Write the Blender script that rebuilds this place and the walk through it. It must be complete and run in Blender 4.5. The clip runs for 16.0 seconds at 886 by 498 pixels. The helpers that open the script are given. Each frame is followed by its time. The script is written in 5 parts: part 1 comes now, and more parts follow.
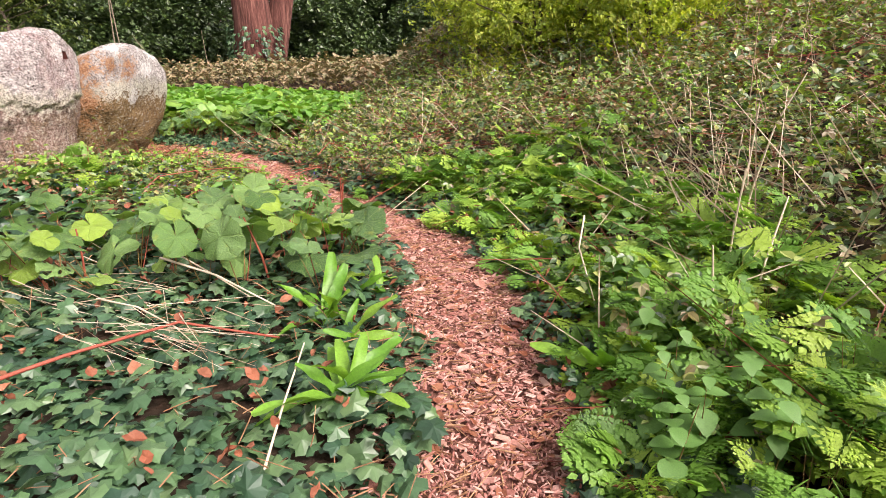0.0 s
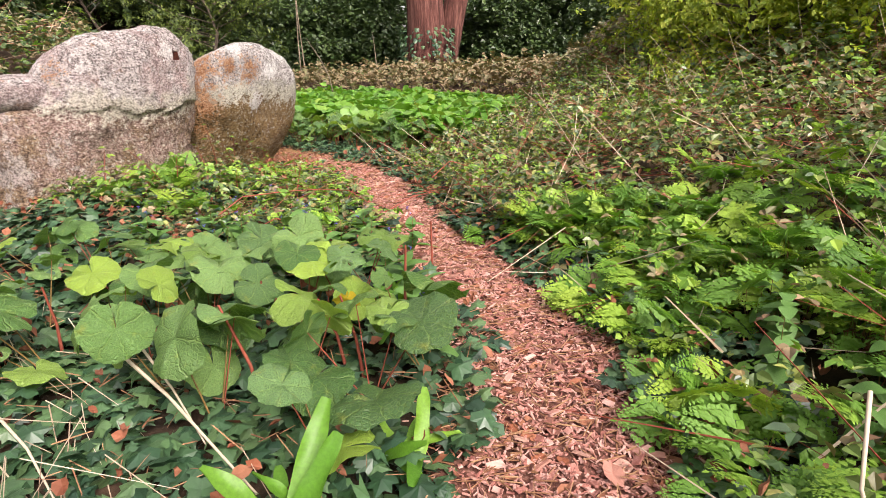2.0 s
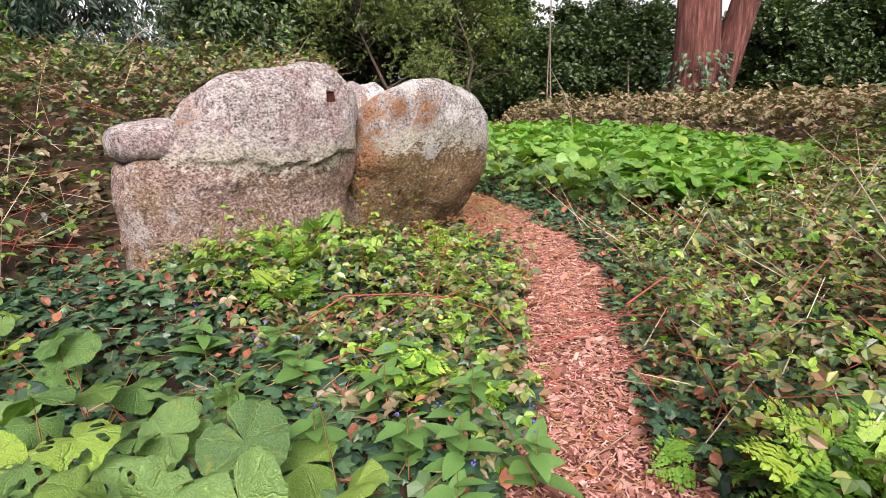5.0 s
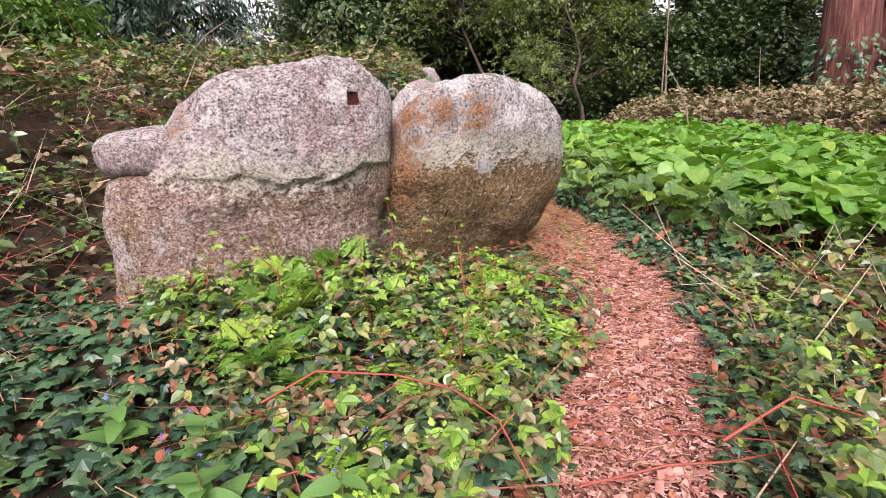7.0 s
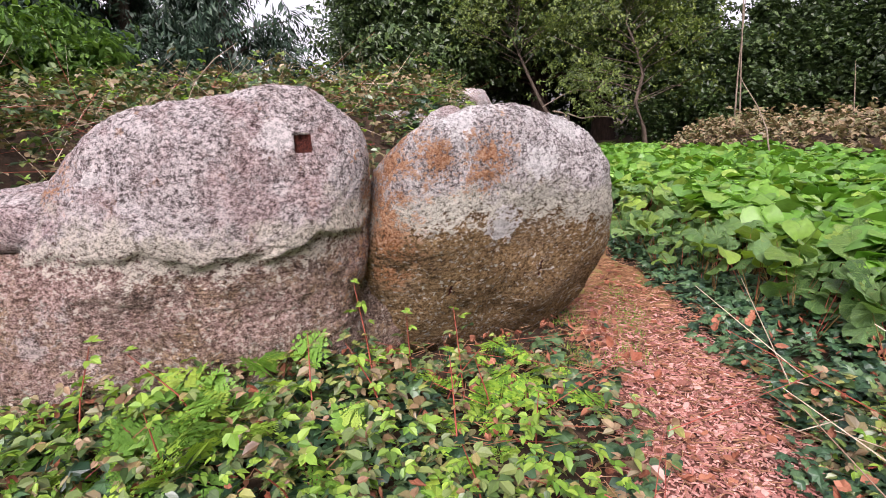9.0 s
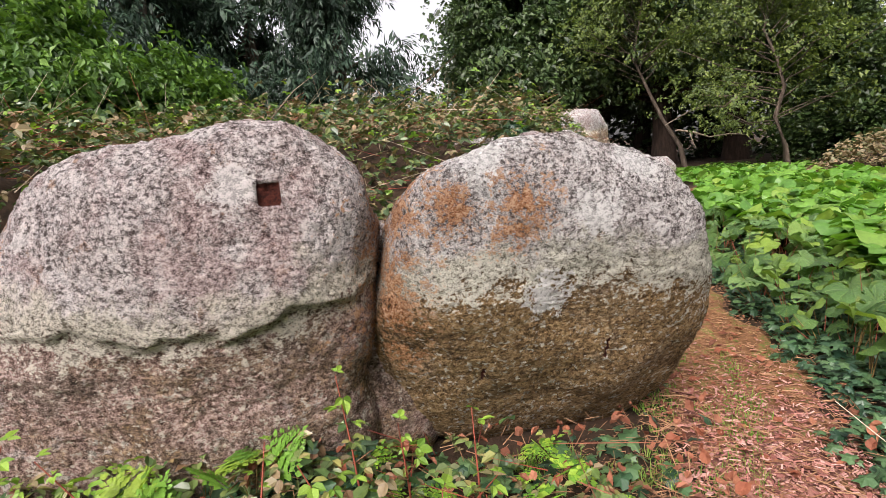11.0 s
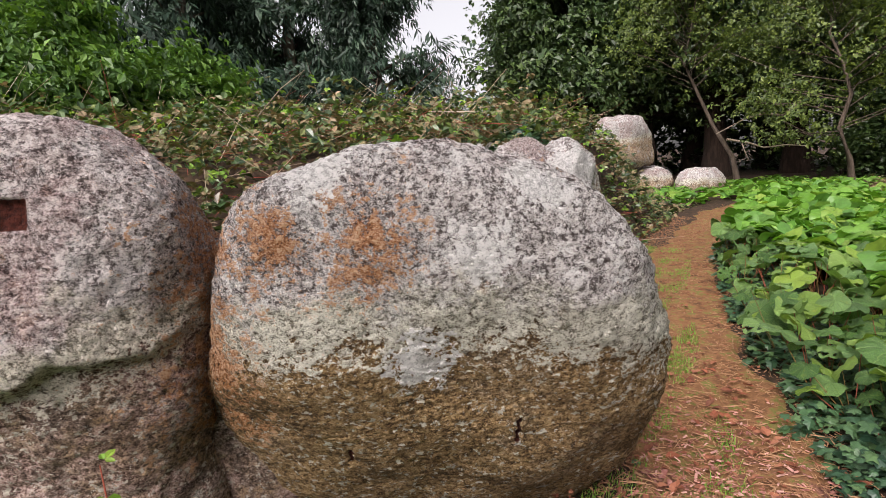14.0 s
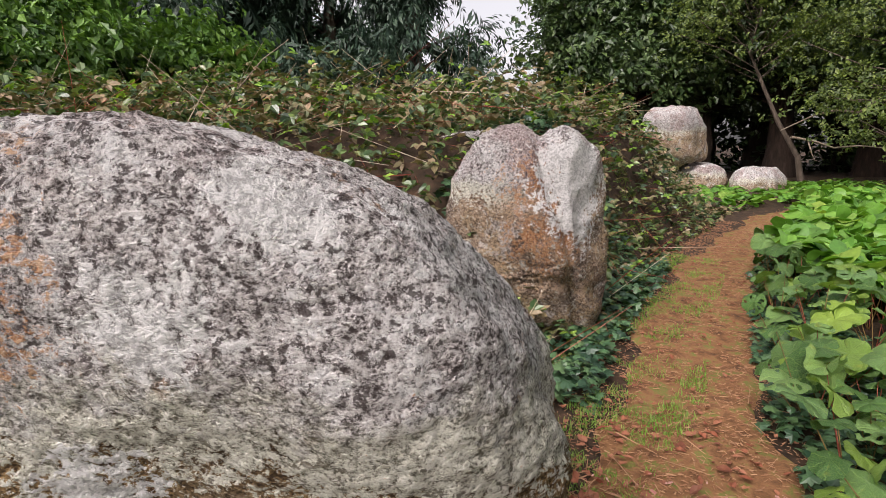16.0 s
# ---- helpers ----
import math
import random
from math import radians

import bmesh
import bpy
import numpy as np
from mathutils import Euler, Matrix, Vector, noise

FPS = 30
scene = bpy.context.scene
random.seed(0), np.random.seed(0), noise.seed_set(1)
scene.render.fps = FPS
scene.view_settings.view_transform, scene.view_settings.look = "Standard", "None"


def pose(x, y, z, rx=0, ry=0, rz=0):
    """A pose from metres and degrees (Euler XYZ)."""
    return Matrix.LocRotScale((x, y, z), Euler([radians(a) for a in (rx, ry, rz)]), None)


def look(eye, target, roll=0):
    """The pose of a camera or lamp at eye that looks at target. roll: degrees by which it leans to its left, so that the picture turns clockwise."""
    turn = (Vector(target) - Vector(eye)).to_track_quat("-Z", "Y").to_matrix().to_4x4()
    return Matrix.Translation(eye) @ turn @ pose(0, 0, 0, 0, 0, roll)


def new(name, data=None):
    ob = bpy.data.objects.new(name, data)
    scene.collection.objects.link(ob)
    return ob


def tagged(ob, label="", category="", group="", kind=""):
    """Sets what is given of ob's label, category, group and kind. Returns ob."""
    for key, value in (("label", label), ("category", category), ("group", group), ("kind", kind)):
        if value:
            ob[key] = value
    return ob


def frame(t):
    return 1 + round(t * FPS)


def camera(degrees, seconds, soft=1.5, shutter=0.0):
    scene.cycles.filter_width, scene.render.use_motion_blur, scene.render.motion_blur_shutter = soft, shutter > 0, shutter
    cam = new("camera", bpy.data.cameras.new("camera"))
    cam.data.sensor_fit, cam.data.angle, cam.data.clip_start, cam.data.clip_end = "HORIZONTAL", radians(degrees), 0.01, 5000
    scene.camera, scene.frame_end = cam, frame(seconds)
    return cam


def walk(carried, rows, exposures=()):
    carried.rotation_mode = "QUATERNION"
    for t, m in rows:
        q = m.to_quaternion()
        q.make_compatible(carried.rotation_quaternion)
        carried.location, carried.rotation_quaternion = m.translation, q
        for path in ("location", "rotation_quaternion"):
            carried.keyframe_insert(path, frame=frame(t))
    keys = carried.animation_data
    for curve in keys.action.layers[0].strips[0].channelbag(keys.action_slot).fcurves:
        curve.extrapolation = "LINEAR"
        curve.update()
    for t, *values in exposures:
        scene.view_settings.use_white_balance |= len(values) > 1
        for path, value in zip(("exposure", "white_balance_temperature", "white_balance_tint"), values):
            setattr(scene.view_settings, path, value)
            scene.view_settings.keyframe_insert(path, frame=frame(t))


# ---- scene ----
cam = camera(76.0, 16.0, 0.75)
PATH = [
    (0, (0.014, -0.136, 1.392), (-0.008, 1.754, 0.737), -1.6),
    (0.5, (0.067, 0.342, 1.349), (-0.001, 2.229, 0.69), -0.8),
    (1, (0.113, 0.737, 1.349), (0.024, 2.624, 0.691), -1.3),
    (1.5, (0.181, 1.171, 1.345), (-0.26, 3.016, 0.711), -2.5),
    (2, (0.174, 1.491, 1.313), (-0.42, 3.294, 0.684), -2.5),
    (2.5, (0.109, 1.863, 1.341), (-0.546, 3.644, 0.709), -1.2),
    (3, (0.05, 2.177, 1.372), (-0.769, 3.902, 0.778), -2.4),
    (3.5, (0.056, 2.522, 1.398), (-1.085, 4.068, 0.843), -3.0),
    (4, (0.006, 2.798, 1.4), (-1.253, 4.254, 0.857), -2.8),
    (4.5, (-0.115, 3.162, 1.421), (-1.417, 4.589, 0.903), -1.8),
    (4.7, (-0.153, 3.27, 1.428), (-1.456, 4.697, 0.911), -2.0),
    (6.8, (-0.579, 4.42, 1.432), (-2.159, 5.537, 0.928), -2.4),
    (7, (-0.642, 4.495, 1.43), (-2.214, 5.622, 0.923), -2.9),
    (7.5, (-0.832, 4.799, 1.439), (-2.426, 5.893, 0.929), -3.0),
    (8, (-1.013, 5.064, 1.478), (-2.679, 6.053, 0.982), -2.6),
    (8.5, (-1.281, 5.322, 1.494), (-2.969, 6.294, 1.039), -2.7),
    (9, (-1.449, 5.5, 1.522), (-3.144, 6.469, 1.09), -3.6),
    (9.2, (-1.515, 5.595, 1.515), (-3.229, 6.533, 1.088), -3.7),
    (11.3, (-2.004, 6.333, 1.56), (-3.888, 6.924, 1.238), -5.0),
    (11.5, (-2.06, 6.4, 1.55), (-3.94, 7.004, 1.234), -5.1),
    (12, (-2.135, 6.633, 1.545), (-4.035, 7.174, 1.236), -4.0),
    (12.5, (-2.284, 6.8, 1.512), (-4.203, 7.274, 1.205), -4.2),
    (13, (-2.434, 6.921, 1.516), (-4.365, 7.352, 1.219), -3.7),
    (13.5, (-2.481, 6.991, 1.518), (-4.417, 7.401, 1.232), -3.2),
    (14, (-2.355, 7.062, 1.539), (-4.282, 7.503, 1.237), -3.5),
    (14.5, (-2.41, 7.29, 1.526), (-4.358, 7.621, 1.215), -2.0),
    (15, (-2.568, 7.465, 1.513), (-4.519, 7.743, 1.168), -2.1),
    (15.5, (-2.803, 7.649, 1.537), (-4.753, 7.926, 1.192), -1.2),
    (16, (-2.98, 7.835, 1.539), (-4.931, 8.104, 1.192), -1.0),
]
EXPOSURES = [(0.0, 1.8, 7000, 20), (3.5, 1.5, 6900, 17), (7.0, 1.5, 6550, 26), (9.0, 1.4, 6450, 27), (11.5, 1.28, 6700, 16), (16.0, 1.06, 6650, 18)]
walk(cam, [(t, look(eye, target, roll)) for t, eye, target, roll in PATH], exposures=EXPOSURES)

# ---- light: an overcast spring day ----
world = bpy.data.worlds.new("overcast_sky")
scene.world = world
world.use_nodes = True
wn, wl = world.node_tree.nodes, world.node_tree.links
sky = wn.new("ShaderNodeTexSky")
sky.sky_type, sky.sun_disc = "NISHITA", False
sky.sun_elevation, sky.sun_rotation = radians(43), radians(128)
sky.dust_density, sky.air_density = 4.0, 1.0
grey = wn.new("ShaderNodeHueSaturation")
grey.inputs["Saturation"].default_value = 0.18
wl.new(sky.outputs[0], grey.inputs["Color"])
wl.new(grey.outputs[0], wn["Background"].inputs["Color"])
wn["Background"].inputs["Strength"].default_value = 0.105
sun_data = bpy.data.lights.new("sun", "SUN")
sun_data.energy, sun_data.angle, sun_data.color = 1.9, radians(30), (1.0, 0.97, 0.93)
sun = new("sun", sun_data)
sun.rotation_euler = (radians(47), 0, radians(52))

# ---- materials ----
def nodes(name):
    m = bpy.data.materials.new(name)
    m.use_nodes = True
    t = m.node_tree
    return m, t, t.nodes["Principled BSDF"], t.nodes["Material Output"]


def nd(t, kind, **kw):
    n = t.nodes.new("ShaderNode" + kind)
    for k, v in kw.items():
        if k in n.inputs:
            n.inputs[k].default_value = v
    return n


def noise_tex(t, scale, detail=4.0, rough=0.6, distort=0.0, coords=None):
    n = nd(t, "TexNoise", Scale=scale, Detail=detail, Roughness=rough, Distortion=distort)
    if coords is None:
        coords = t.nodes.new("ShaderNodeTexCoord").outputs["Object"]
    t.links.new(coords, n.inputs["Vector"])
    return n.outputs["Fac"]


def ramp(t, fac, stops):
    r = t.nodes.new("ShaderNodeValToRGB")
    e = r.color_ramp.elements
    while len(e) < len(stops):
        e.new(0.5)
    for el, (p, c) in zip(e, stops):
        el.position, el.color = p, (*c, 1) if len(c) == 3 else c
    t.links.new(fac, r.inputs[0])
    return r.outputs[0]


def mix(t, fac, a, b, blend="MIX"):
    n = t.nodes.new("ShaderNodeMix")
    n.data_type, n.blend_type = "RGBA", blend
    for sock, v in ((n.inputs[0], fac), (n.inputs[6], a), (n.inputs[7], b)):
        if hasattr(v, "is_linked"):
            t.links.new(v, sock)
        else:
            sock.default_value = v if not isinstance(v, tuple) else (*v, 1)
    return n.outputs[2]


def calc(t, op, a, b=0.0, clamp=False):
    n = t.nodes.new("ShaderNodeMath")
    n.operation, n.use_clamp = op, clamp
    for sock, v in ((n.inputs[0], a), (n.inputs[1], b)):
        if hasattr(v, "is_linked"):
            t.links.new(v, sock)
        else:
            sock.default_value = v
    return n.outputs[0]


def bump(t, bsdf, height, strength, distance):
    b = nd(t, "Bump", Strength=strength, Distance=distance)
    t.links.new(height, b.inputs["Height"])
    t.links.new(b.outputs[0], bsdf.inputs["Normal"])


def leaf_material(name, colours, rough=0.45, through_light=0.3, vein=0.0, by_object=False, holes=0.0):
    """Leaf blade: colour varies leaf by leaf, with blotches and light shining through."""
    m, t, b, out = nodes(name)
    src = t.nodes.new("ShaderNodeObjectInfo").outputs["Random"] if by_object else t.nodes.new("ShaderNodeNewGeometry").outputs["Random Per Island"]
    n = len(colours)
    col = ramp(t, src, [(i / max(1, n - 1), c) for i, c in enumerate(colours)])
    blotch = noise_tex(t, 25.0, 3.0)
    col = mix(t, 0.35, col, ramp(t, blotch, [(0.3, (0.45, 0.45, 0.45)), (0.7, (1.3, 1.3, 1.2))]), "MULTIPLY")
    relief = noise_tex(t, 90.0 if not vein else 18.0, 2.0 if not vein else 5.0)
    if vein:
        xyz = t.nodes.new("ShaderNodeSeparateXYZ")
        t.links.new(t.nodes.new("ShaderNodeTexCoord").outputs["Object"], xyz.inputs[0])
        ang = calc(t, "ARCTAN2", xyz.outputs[0], xyz.outputs[1])
        ang = calc(t, "ADD", ang, calc(t, "MULTIPLY", noise_tex(t, 5.0, 2.0), 0.5))
        line = calc(t, "POWER", calc(t, "ABSOLUTE", calc(t, "COSINE", calc(t, "MULTIPLY", ang, vein))), 160.0)
        net = nd(t, "TexVoronoi", Scale=16.0)
        net.feature = "DISTANCE_TO_EDGE"
        t.links.new(t.nodes.new("ShaderNodeTexCoord").outputs["Object"], net.inputs["Vector"])
        web = ramp(t, net.outputs["Distance"], [(0.02, (1, 1, 1)), (0.1, (0, 0, 0))])
        col = mix(t, calc(t, "MULTIPLY", web, 0.2), col, (0.36, 0.5, 0.17))
        col = mix(t, calc(t, "MULTIPLY", line, 0.35), col, (0.36, 0.5, 0.17))
        col = mix(t, ramp(t, noise_tex(t, 3.2, 4.0), [(0.6, (0, 0, 0)), (0.72, (0.5, 0.5, 0.5))]), col, (0.3, 0.3, 0.05))
        relief = calc(t, "SUBTRACT", calc(t, "SUBTRACT", relief, line), calc(t, "MULTIPLY", web, 0.6))
    t.links.new(col, b.inputs["Base Color"])
    b.inputs["Roughness"].default_value = rough
    b.inputs["Specular IOR Level"].default_value = 0.45
    bump(t, b, relief, 0.25 if not vein else 0.6, 0.004 if not vein else 0.02)
    tr = nd(t, "BsdfTranslucent")
    t.links.new(mix(t, 1.0, col, (1.25, 1.35, 0.5), "MULTIPLY"), tr.inputs["Color"])
    mx = nd(t, "MixShader")
    mx.inputs[0].default_value = through_light
    t.links.new(b.outputs[0], mx.inputs[1])
    t.links.new(tr.outputs[0], mx.inputs[2])
    t.links.new(mx.outputs[0], out.inputs["Surface"])
    return m


def plain_material(name, colours, scale=12.0, rough=0.85, relief=0.4, depth=0.01, island=False, fibre=1.0, single=False):
    m, t, b, out = nodes(name)
    grid = None
    if fibre != 1.0:
        mp = nd(t, "Mapping")
        mp.inputs["Scale"].default_value = (1, 1, fibre)
        t.links.new(t.nodes.new("ShaderNodeTexCoord").outputs["Object"], mp.inputs["Vector"])
        grid = mp.outputs[0]
    col = ramp(t, noise_tex(t, scale, 6.0, 0.65, 0.0, grid), [(0.3 + 0.4 * i / max(1, len(colours) - 1), c) for i, c in enumerate(colours)])
    if island or single:
        rnd = t.nodes.new("ShaderNodeObjectInfo").outputs["Random"] if single else t.nodes.new("ShaderNodeNewGeometry").outputs["Random Per Island"]
        col = mix(t, 0.75, col, ramp(t, rnd, [(i / max(1, len(colours) - 1), c) for i, c in enumerate(colours)]))
    t.links.new(col, b.inputs["Base Color"])
    b.inputs["Roughness"].default_value = rough
    b.inputs["Specular IOR Level"].default_value = 0.25
    bump(t, b, noise_tex(t, scale * (4 if fibre == 1.0 else 1), 5.0, 0.7, 0.0, grid), relief, depth)
    return m


def attr(t, name):
    a = t.nodes.new("ShaderNodeAttribute")
    a.attribute_name = name
    return a.outputs["Fac"]


def stone_material(name, warm, pink=0.0, band_top=0.5, tint=(1.0, 0.98, 0.97)):
    """Granite: grey scaly lichen crust above, a pale band, and a bare brown or pinkish lower part."""
    m, t, b, out = nodes(name)
    crust = attr(t, "crust")
    mp = nd(t, "Mapping")
    mp.inputs["Scale"].default_value = (1, 1, 1.3)
    t.links.new(t.nodes.new("ShaderNodeTexCoord").outputs["Object"], mp.inputs["Vector"])
    flat = mp.outputs[0]
    n2, n3, n4 = noise_tex(t, 14.0, 6.0, 0.7), noise_tex(t, 46.0, 5.0, 0.75, 0.3, flat), noise_tex(t, 150.0, 3.0, 0.7, 0.0, flat)
    grain = calc(t, "ADD", calc(t, "MULTIPLY", n2, 0.18), calc(t, "ADD", calc(t, "MULTIPLY", n3, 0.5), calc(t, "MULTIPLY", n4, 0.32)))
    grain = calc(t, "ADD", calc(t, "MULTIPLY", calc(t, "SUBTRACT", grain, 0.5), 3.6), 0.5)

    def tone(dark, base, light):
        return ramp(t, grain, [(0.22, dark), (0.38, tuple(0.6 * c for c in base)), (0.52, base), (0.64, tuple((c + d) / 2 for c, d in zip(base, light))), (0.78, light)])

    def crisp(scale, lo, hi, amount, detail=9.0, rough_=0.72, coords=None):
        return ramp(t, noise_tex(t, scale, detail, rough_, 0.0, coords), [(lo, (0, 0, 0)), (hi, (amount,) * 3)])
    # lower part
    under = tone((0.05, 0.025, 0.01), tuple(0.36 * c for c in warm), (0.58, 0.43, 0.25))
    under = mix(t, crisp(4.2, 0.5, 0.58, 0.75), under, tone((0.035, 0.018, 0.009), tuple(0.2 * c for c in warm), (0.4, 0.27, 0.15)))
    under = mix(t, crisp(2.3, 0.55, 0.68, 0.5), under, tone((0.06, 0.04, 0.03), (0.36, 0.29, 0.22), (0.6, 0.55, 0.48)))
    if pink:
        under = mix(t, crisp(2.6, 0.44, 0.56, pink), under, tone((0.07, 0.035, 0.03), (0.46, 0.32, 0.285), (0.8, 0.7, 0.67)))
        under = mix(t, crisp(3.4, 0.53, 0.58, 0.8), under, tone((0.025, 0.018, 0.014), (0.2, 0.15, 0.125), (0.5, 0.42, 0.37)))
        under = mix(t, crisp(3.0, 0.56, 0.6, 0.85, 9.0, 0.75), under, tone((0.12, 0.1, 0.09), (0.66, 0.6, 0.57), (0.86, 0.83, 0.8)))
    under = mix(t, crisp(52.0, 0.56, 0.58, 0.75, 5.0, 0.7, flat), under, tuple(0.09 * c for c in warm))
    under = mix(t, crisp(30.0, 0.585, 0.6, 0.9, 6.0, 0.7, flat), under, (0.68, 0.66, 0.57))
    under = mix(t, crisp(11.0, 0.6, 0.62, 0.85), under, tone((0.25, 0.25, 0.21), (0.62, 0.62, 0.55), (0.8, 0.8, 0.74)))
    # crust
    grey_c = tone((0.07, 0.055, 0.052), (0.58, 0.545, 0.53), (0.86, 0.84, 0.83))
    grey_c = mix(t, crisp(3.3, 0.52, 0.6, 0.7), grey_c, tone((0.04, 0.03, 0.028), (0.36, 0.3, 0.285), (0.76, 0.71, 0.69)))
    grey_c = mix(t, crisp(5.7, 0.51, 0.535, 0.95), grey_c, tone((0.2, 0.19, 0.185), (0.74, 0.725, 0.715), (0.88, 0.87, 0.865)))
    grey_c = mix(t, crisp(7.7, 0.56, 0.62, 0.55), grey_c, tone((0.02, 0.013, 0.013), (0.16, 0.105, 0.1), (0.6, 0.53, 0.52)))
    grey_c = mix(t, crisp(44.0, 0.54, 0.57, 0.85, 6.0, 0.7, flat), grey_c, (0.06, 0.045, 0.042))
    grey_c = mix(t, crisp(24.0, 0.56, 0.575, 0.9, 7.0, 0.75), grey_c, tone((0.4, 0.39, 0.38), (0.8, 0.79, 0.78), (0.9, 0.89, 0.88)))
    grey_c = mix(t, crisp(10.5, 0.58, 0.6, 0.85), grey_c, tone((0.4, 0.38, 0.37), (0.76, 0.74, 0.73), (0.88, 0.87, 0.86)))
    grey_c = mix(t, crisp(6.1, 0.6, 0.64, 0.75), grey_c, tone((0.06, 0.03, 0.02), (0.36, 0.21, 0.12), (0.62, 0.45, 0.32)))
    if pink:
        grey_c = mix(t, crisp(2.2, 0.47, 0.56, 0.75), grey_c, tone((0.05, 0.028, 0.027), (0.4, 0.29, 0.28), (0.76, 0.67, 0.65)))
    pale = tone((0.14, 0.13, 0.095), (0.66, 0.645, 0.54), (0.86, 0.85, 0.77))
    pale = mix(t, crisp(30.0, 0.58, 0.6, 0.8, 6.0, 0.7, flat), pale, (0.12, 0.1, 0.065))
    reach = calc(t, "ADD", calc(t, "MULTIPLY", crust, 1.0 / (5.0 * band_top)), calc(t, "MULTIPLY", calc(t, "SUBTRACT", noise_tex(t, 3.7, 5.0, 0.7), 0.5), 1.7))
    grey_c = mix(t, ramp(t, reach, [(0.55, (0.95, 0.95, 0.95)), (0.8, (0, 0, 0))]), grey_c, pale)
    edge = calc(t, "ADD", crust, calc(t, "MULTIPLY", calc(t, "SUBTRACT", n2, 0.5), 3.2))
    edge = calc(t, "ADD", edge, calc(t, "MULTIPLY", calc(t, "SUBTRACT", n3, 0.5), 3.4))
    col = mix(t, ramp(t, edge, [(0.47, (0, 0, 0)), (0.53, (1, 1, 1))]), under, grey_c)
    # orange algae and white lichen patches
    stain = calc(t, "ADD", calc(t, "MULTIPLY", attr(t, "rust"), 0.7), calc(t, "MULTIPLY", calc(t, "SUBTRACT", n2, 0.5), 2.8))
    stain = calc(t, "ADD", stain, calc(t, "MULTIPLY", calc(t, "SUBTRACT", n3, 0.5), 3.2))
    col = mix(t, ramp(t, stain, [(0.12, (0, 0, 0)), (0.4, (0.92, 0.92, 0.92))]), col, tone((0.06, 0.025, 0.014), (0.38, 0.15, 0.05), (0.62, 0.4, 0.24)))
    patch = calc(t, "ADD", attr(t, "white"), calc(t, "MULTIPLY", calc(t, "SUBTRACT", noise_tex(t, 13.0, 7.0, 0.75), 0.5), 4.0))
    patch = calc(t, "ADD", patch, calc(t, "MULTIPLY", calc(t, "SUBTRACT", n3, 0.5), 2.2))
    col = mix(t, ramp(t, patch, [(-0.1, (0, 0, 0)), (-0.05, (1, 1, 1))]), col, tone((0.5, 0.49, 0.47), (0.82, 0.815, 0.8), (0.9, 0.89, 0.885)))
    dark_inset = ramp(t, attr(t, "dark_inset"), [(0.3, (0, 0, 0)), (0.5, (1, 1, 1))])
    col = mix(t, dark_inset, col, ramp(t, n3, [(0.35, (0.03, 0.01, 0.008)), (0.65, (0.14, 0.036, 0.022))]))
    col = mix(t, 1.0, col, tint, "MULTIPLY")
    t.links.new(col, b.inputs["Base Color"])
    b.inputs["Roughness"].default_value = 0.9
    b.inputs["Specular IOR Level"].default_value = 0.2
    h = calc(t, "ADD", calc(t, "MULTIPLY", n2, 0.8), calc(t, "MULTIPLY", n3, 1.1))
    h = calc(t, "ADD", h, calc(t, "MULTIPLY", n4, 0.5))
    bump(t, b, h, 1.0, 0.05)
    return m


STONE = stone_material("granite_lichen", (1.0, 0.64, 0.29), 0.0, 0.42)
STONE_PINK = stone_material("granite_pinkish", (1.0, 0.72, 0.5), 0.85, 0.4, (1.03, 0.965, 0.955))
STONE_PALE = stone_material("granite_pale", (1.3, 0.95, 0.62), 0.4, 0.3)
SOIL = plain_material("leaf_mould", [(0.014, 0.01, 0.007), (0.04, 0.025, 0.015), (0.08, 0.045, 0.028)], 9.0, 0.95, 0.6, 0.02)


def path_material():
    """Red bark mulch that gives way to trodden mossy soil."""
    m, t, b, out = nodes("path_mulch_and_moss")
    mulch = ramp(t, noise_tex(t, 30.0, 6.0, 0.65), [(0.3, (0.06, 0.024, 0.018)), (0.5, (0.16, 0.066, 0.048)), (0.7, (0.3, 0.15, 0.115))])
    earth = ramp(t, noise_tex(t, 7.0, 7.0, 0.7), [(0.3, (0.045, 0.024, 0.013)), (0.43, (0.15, 0.07, 0.03)), (0.52, (0.22, 0.11, 0.05)), (0.6, (0.13, 0.14, 0.03)), (0.68, (0.2, 0.12, 0.055)), (0.78, (0.3, 0.19, 0.1))])
    edge = calc(t, "ADD", attr(t, "moss"), calc(t, "MULTIPLY", calc(t, "SUBTRACT", noise_tex(t, 5.0, 6.0, 0.7), 0.5), 1.6))
    col = mix(t, ramp(t, edge, [(0.4, (0, 0, 0)), (0.6, (1, 1, 1))]), mulch, earth)
    t.links.new(col, b.inputs["Base Color"])
    b.inputs["Roughness"].default_value = 0.92
    b.inputs["Specular IOR Level"].default_value = 0.25
    bump(t, b, noise_tex(t, 70.0, 5.0, 0.7), 0.7, 0.014)
    return m


PATHSOIL = path_material()
CHIP = plain_material("wood_chip", [(0.13, 0.045, 0.036), (0.27, 0.1, 0.08), (0.4, 0.185, 0.15), (0.56, 0.35, 0.3), (0.2, 0.065, 0.052)], 40.0, 0.85, 0.3, 0.003, True)
CHIP_TAN = plain_material("tan_litter", [(0.12, 0.055, 0.03), (0.25, 0.12, 0.065), (0.38, 0.23, 0.13), (0.18, 0.07, 0.035)], 40.0, 0.85, 0.3, 0.003, True)
DEADLEAF = plain_material("dead_leaf", [(0.07, 0.026, 0.015), (0.2, 0.06, 0.03), (0.3, 0.13, 0.075), (0.12, 0.042, 0.024)], 25.0, 0.7, 0.3, 0.004, True)
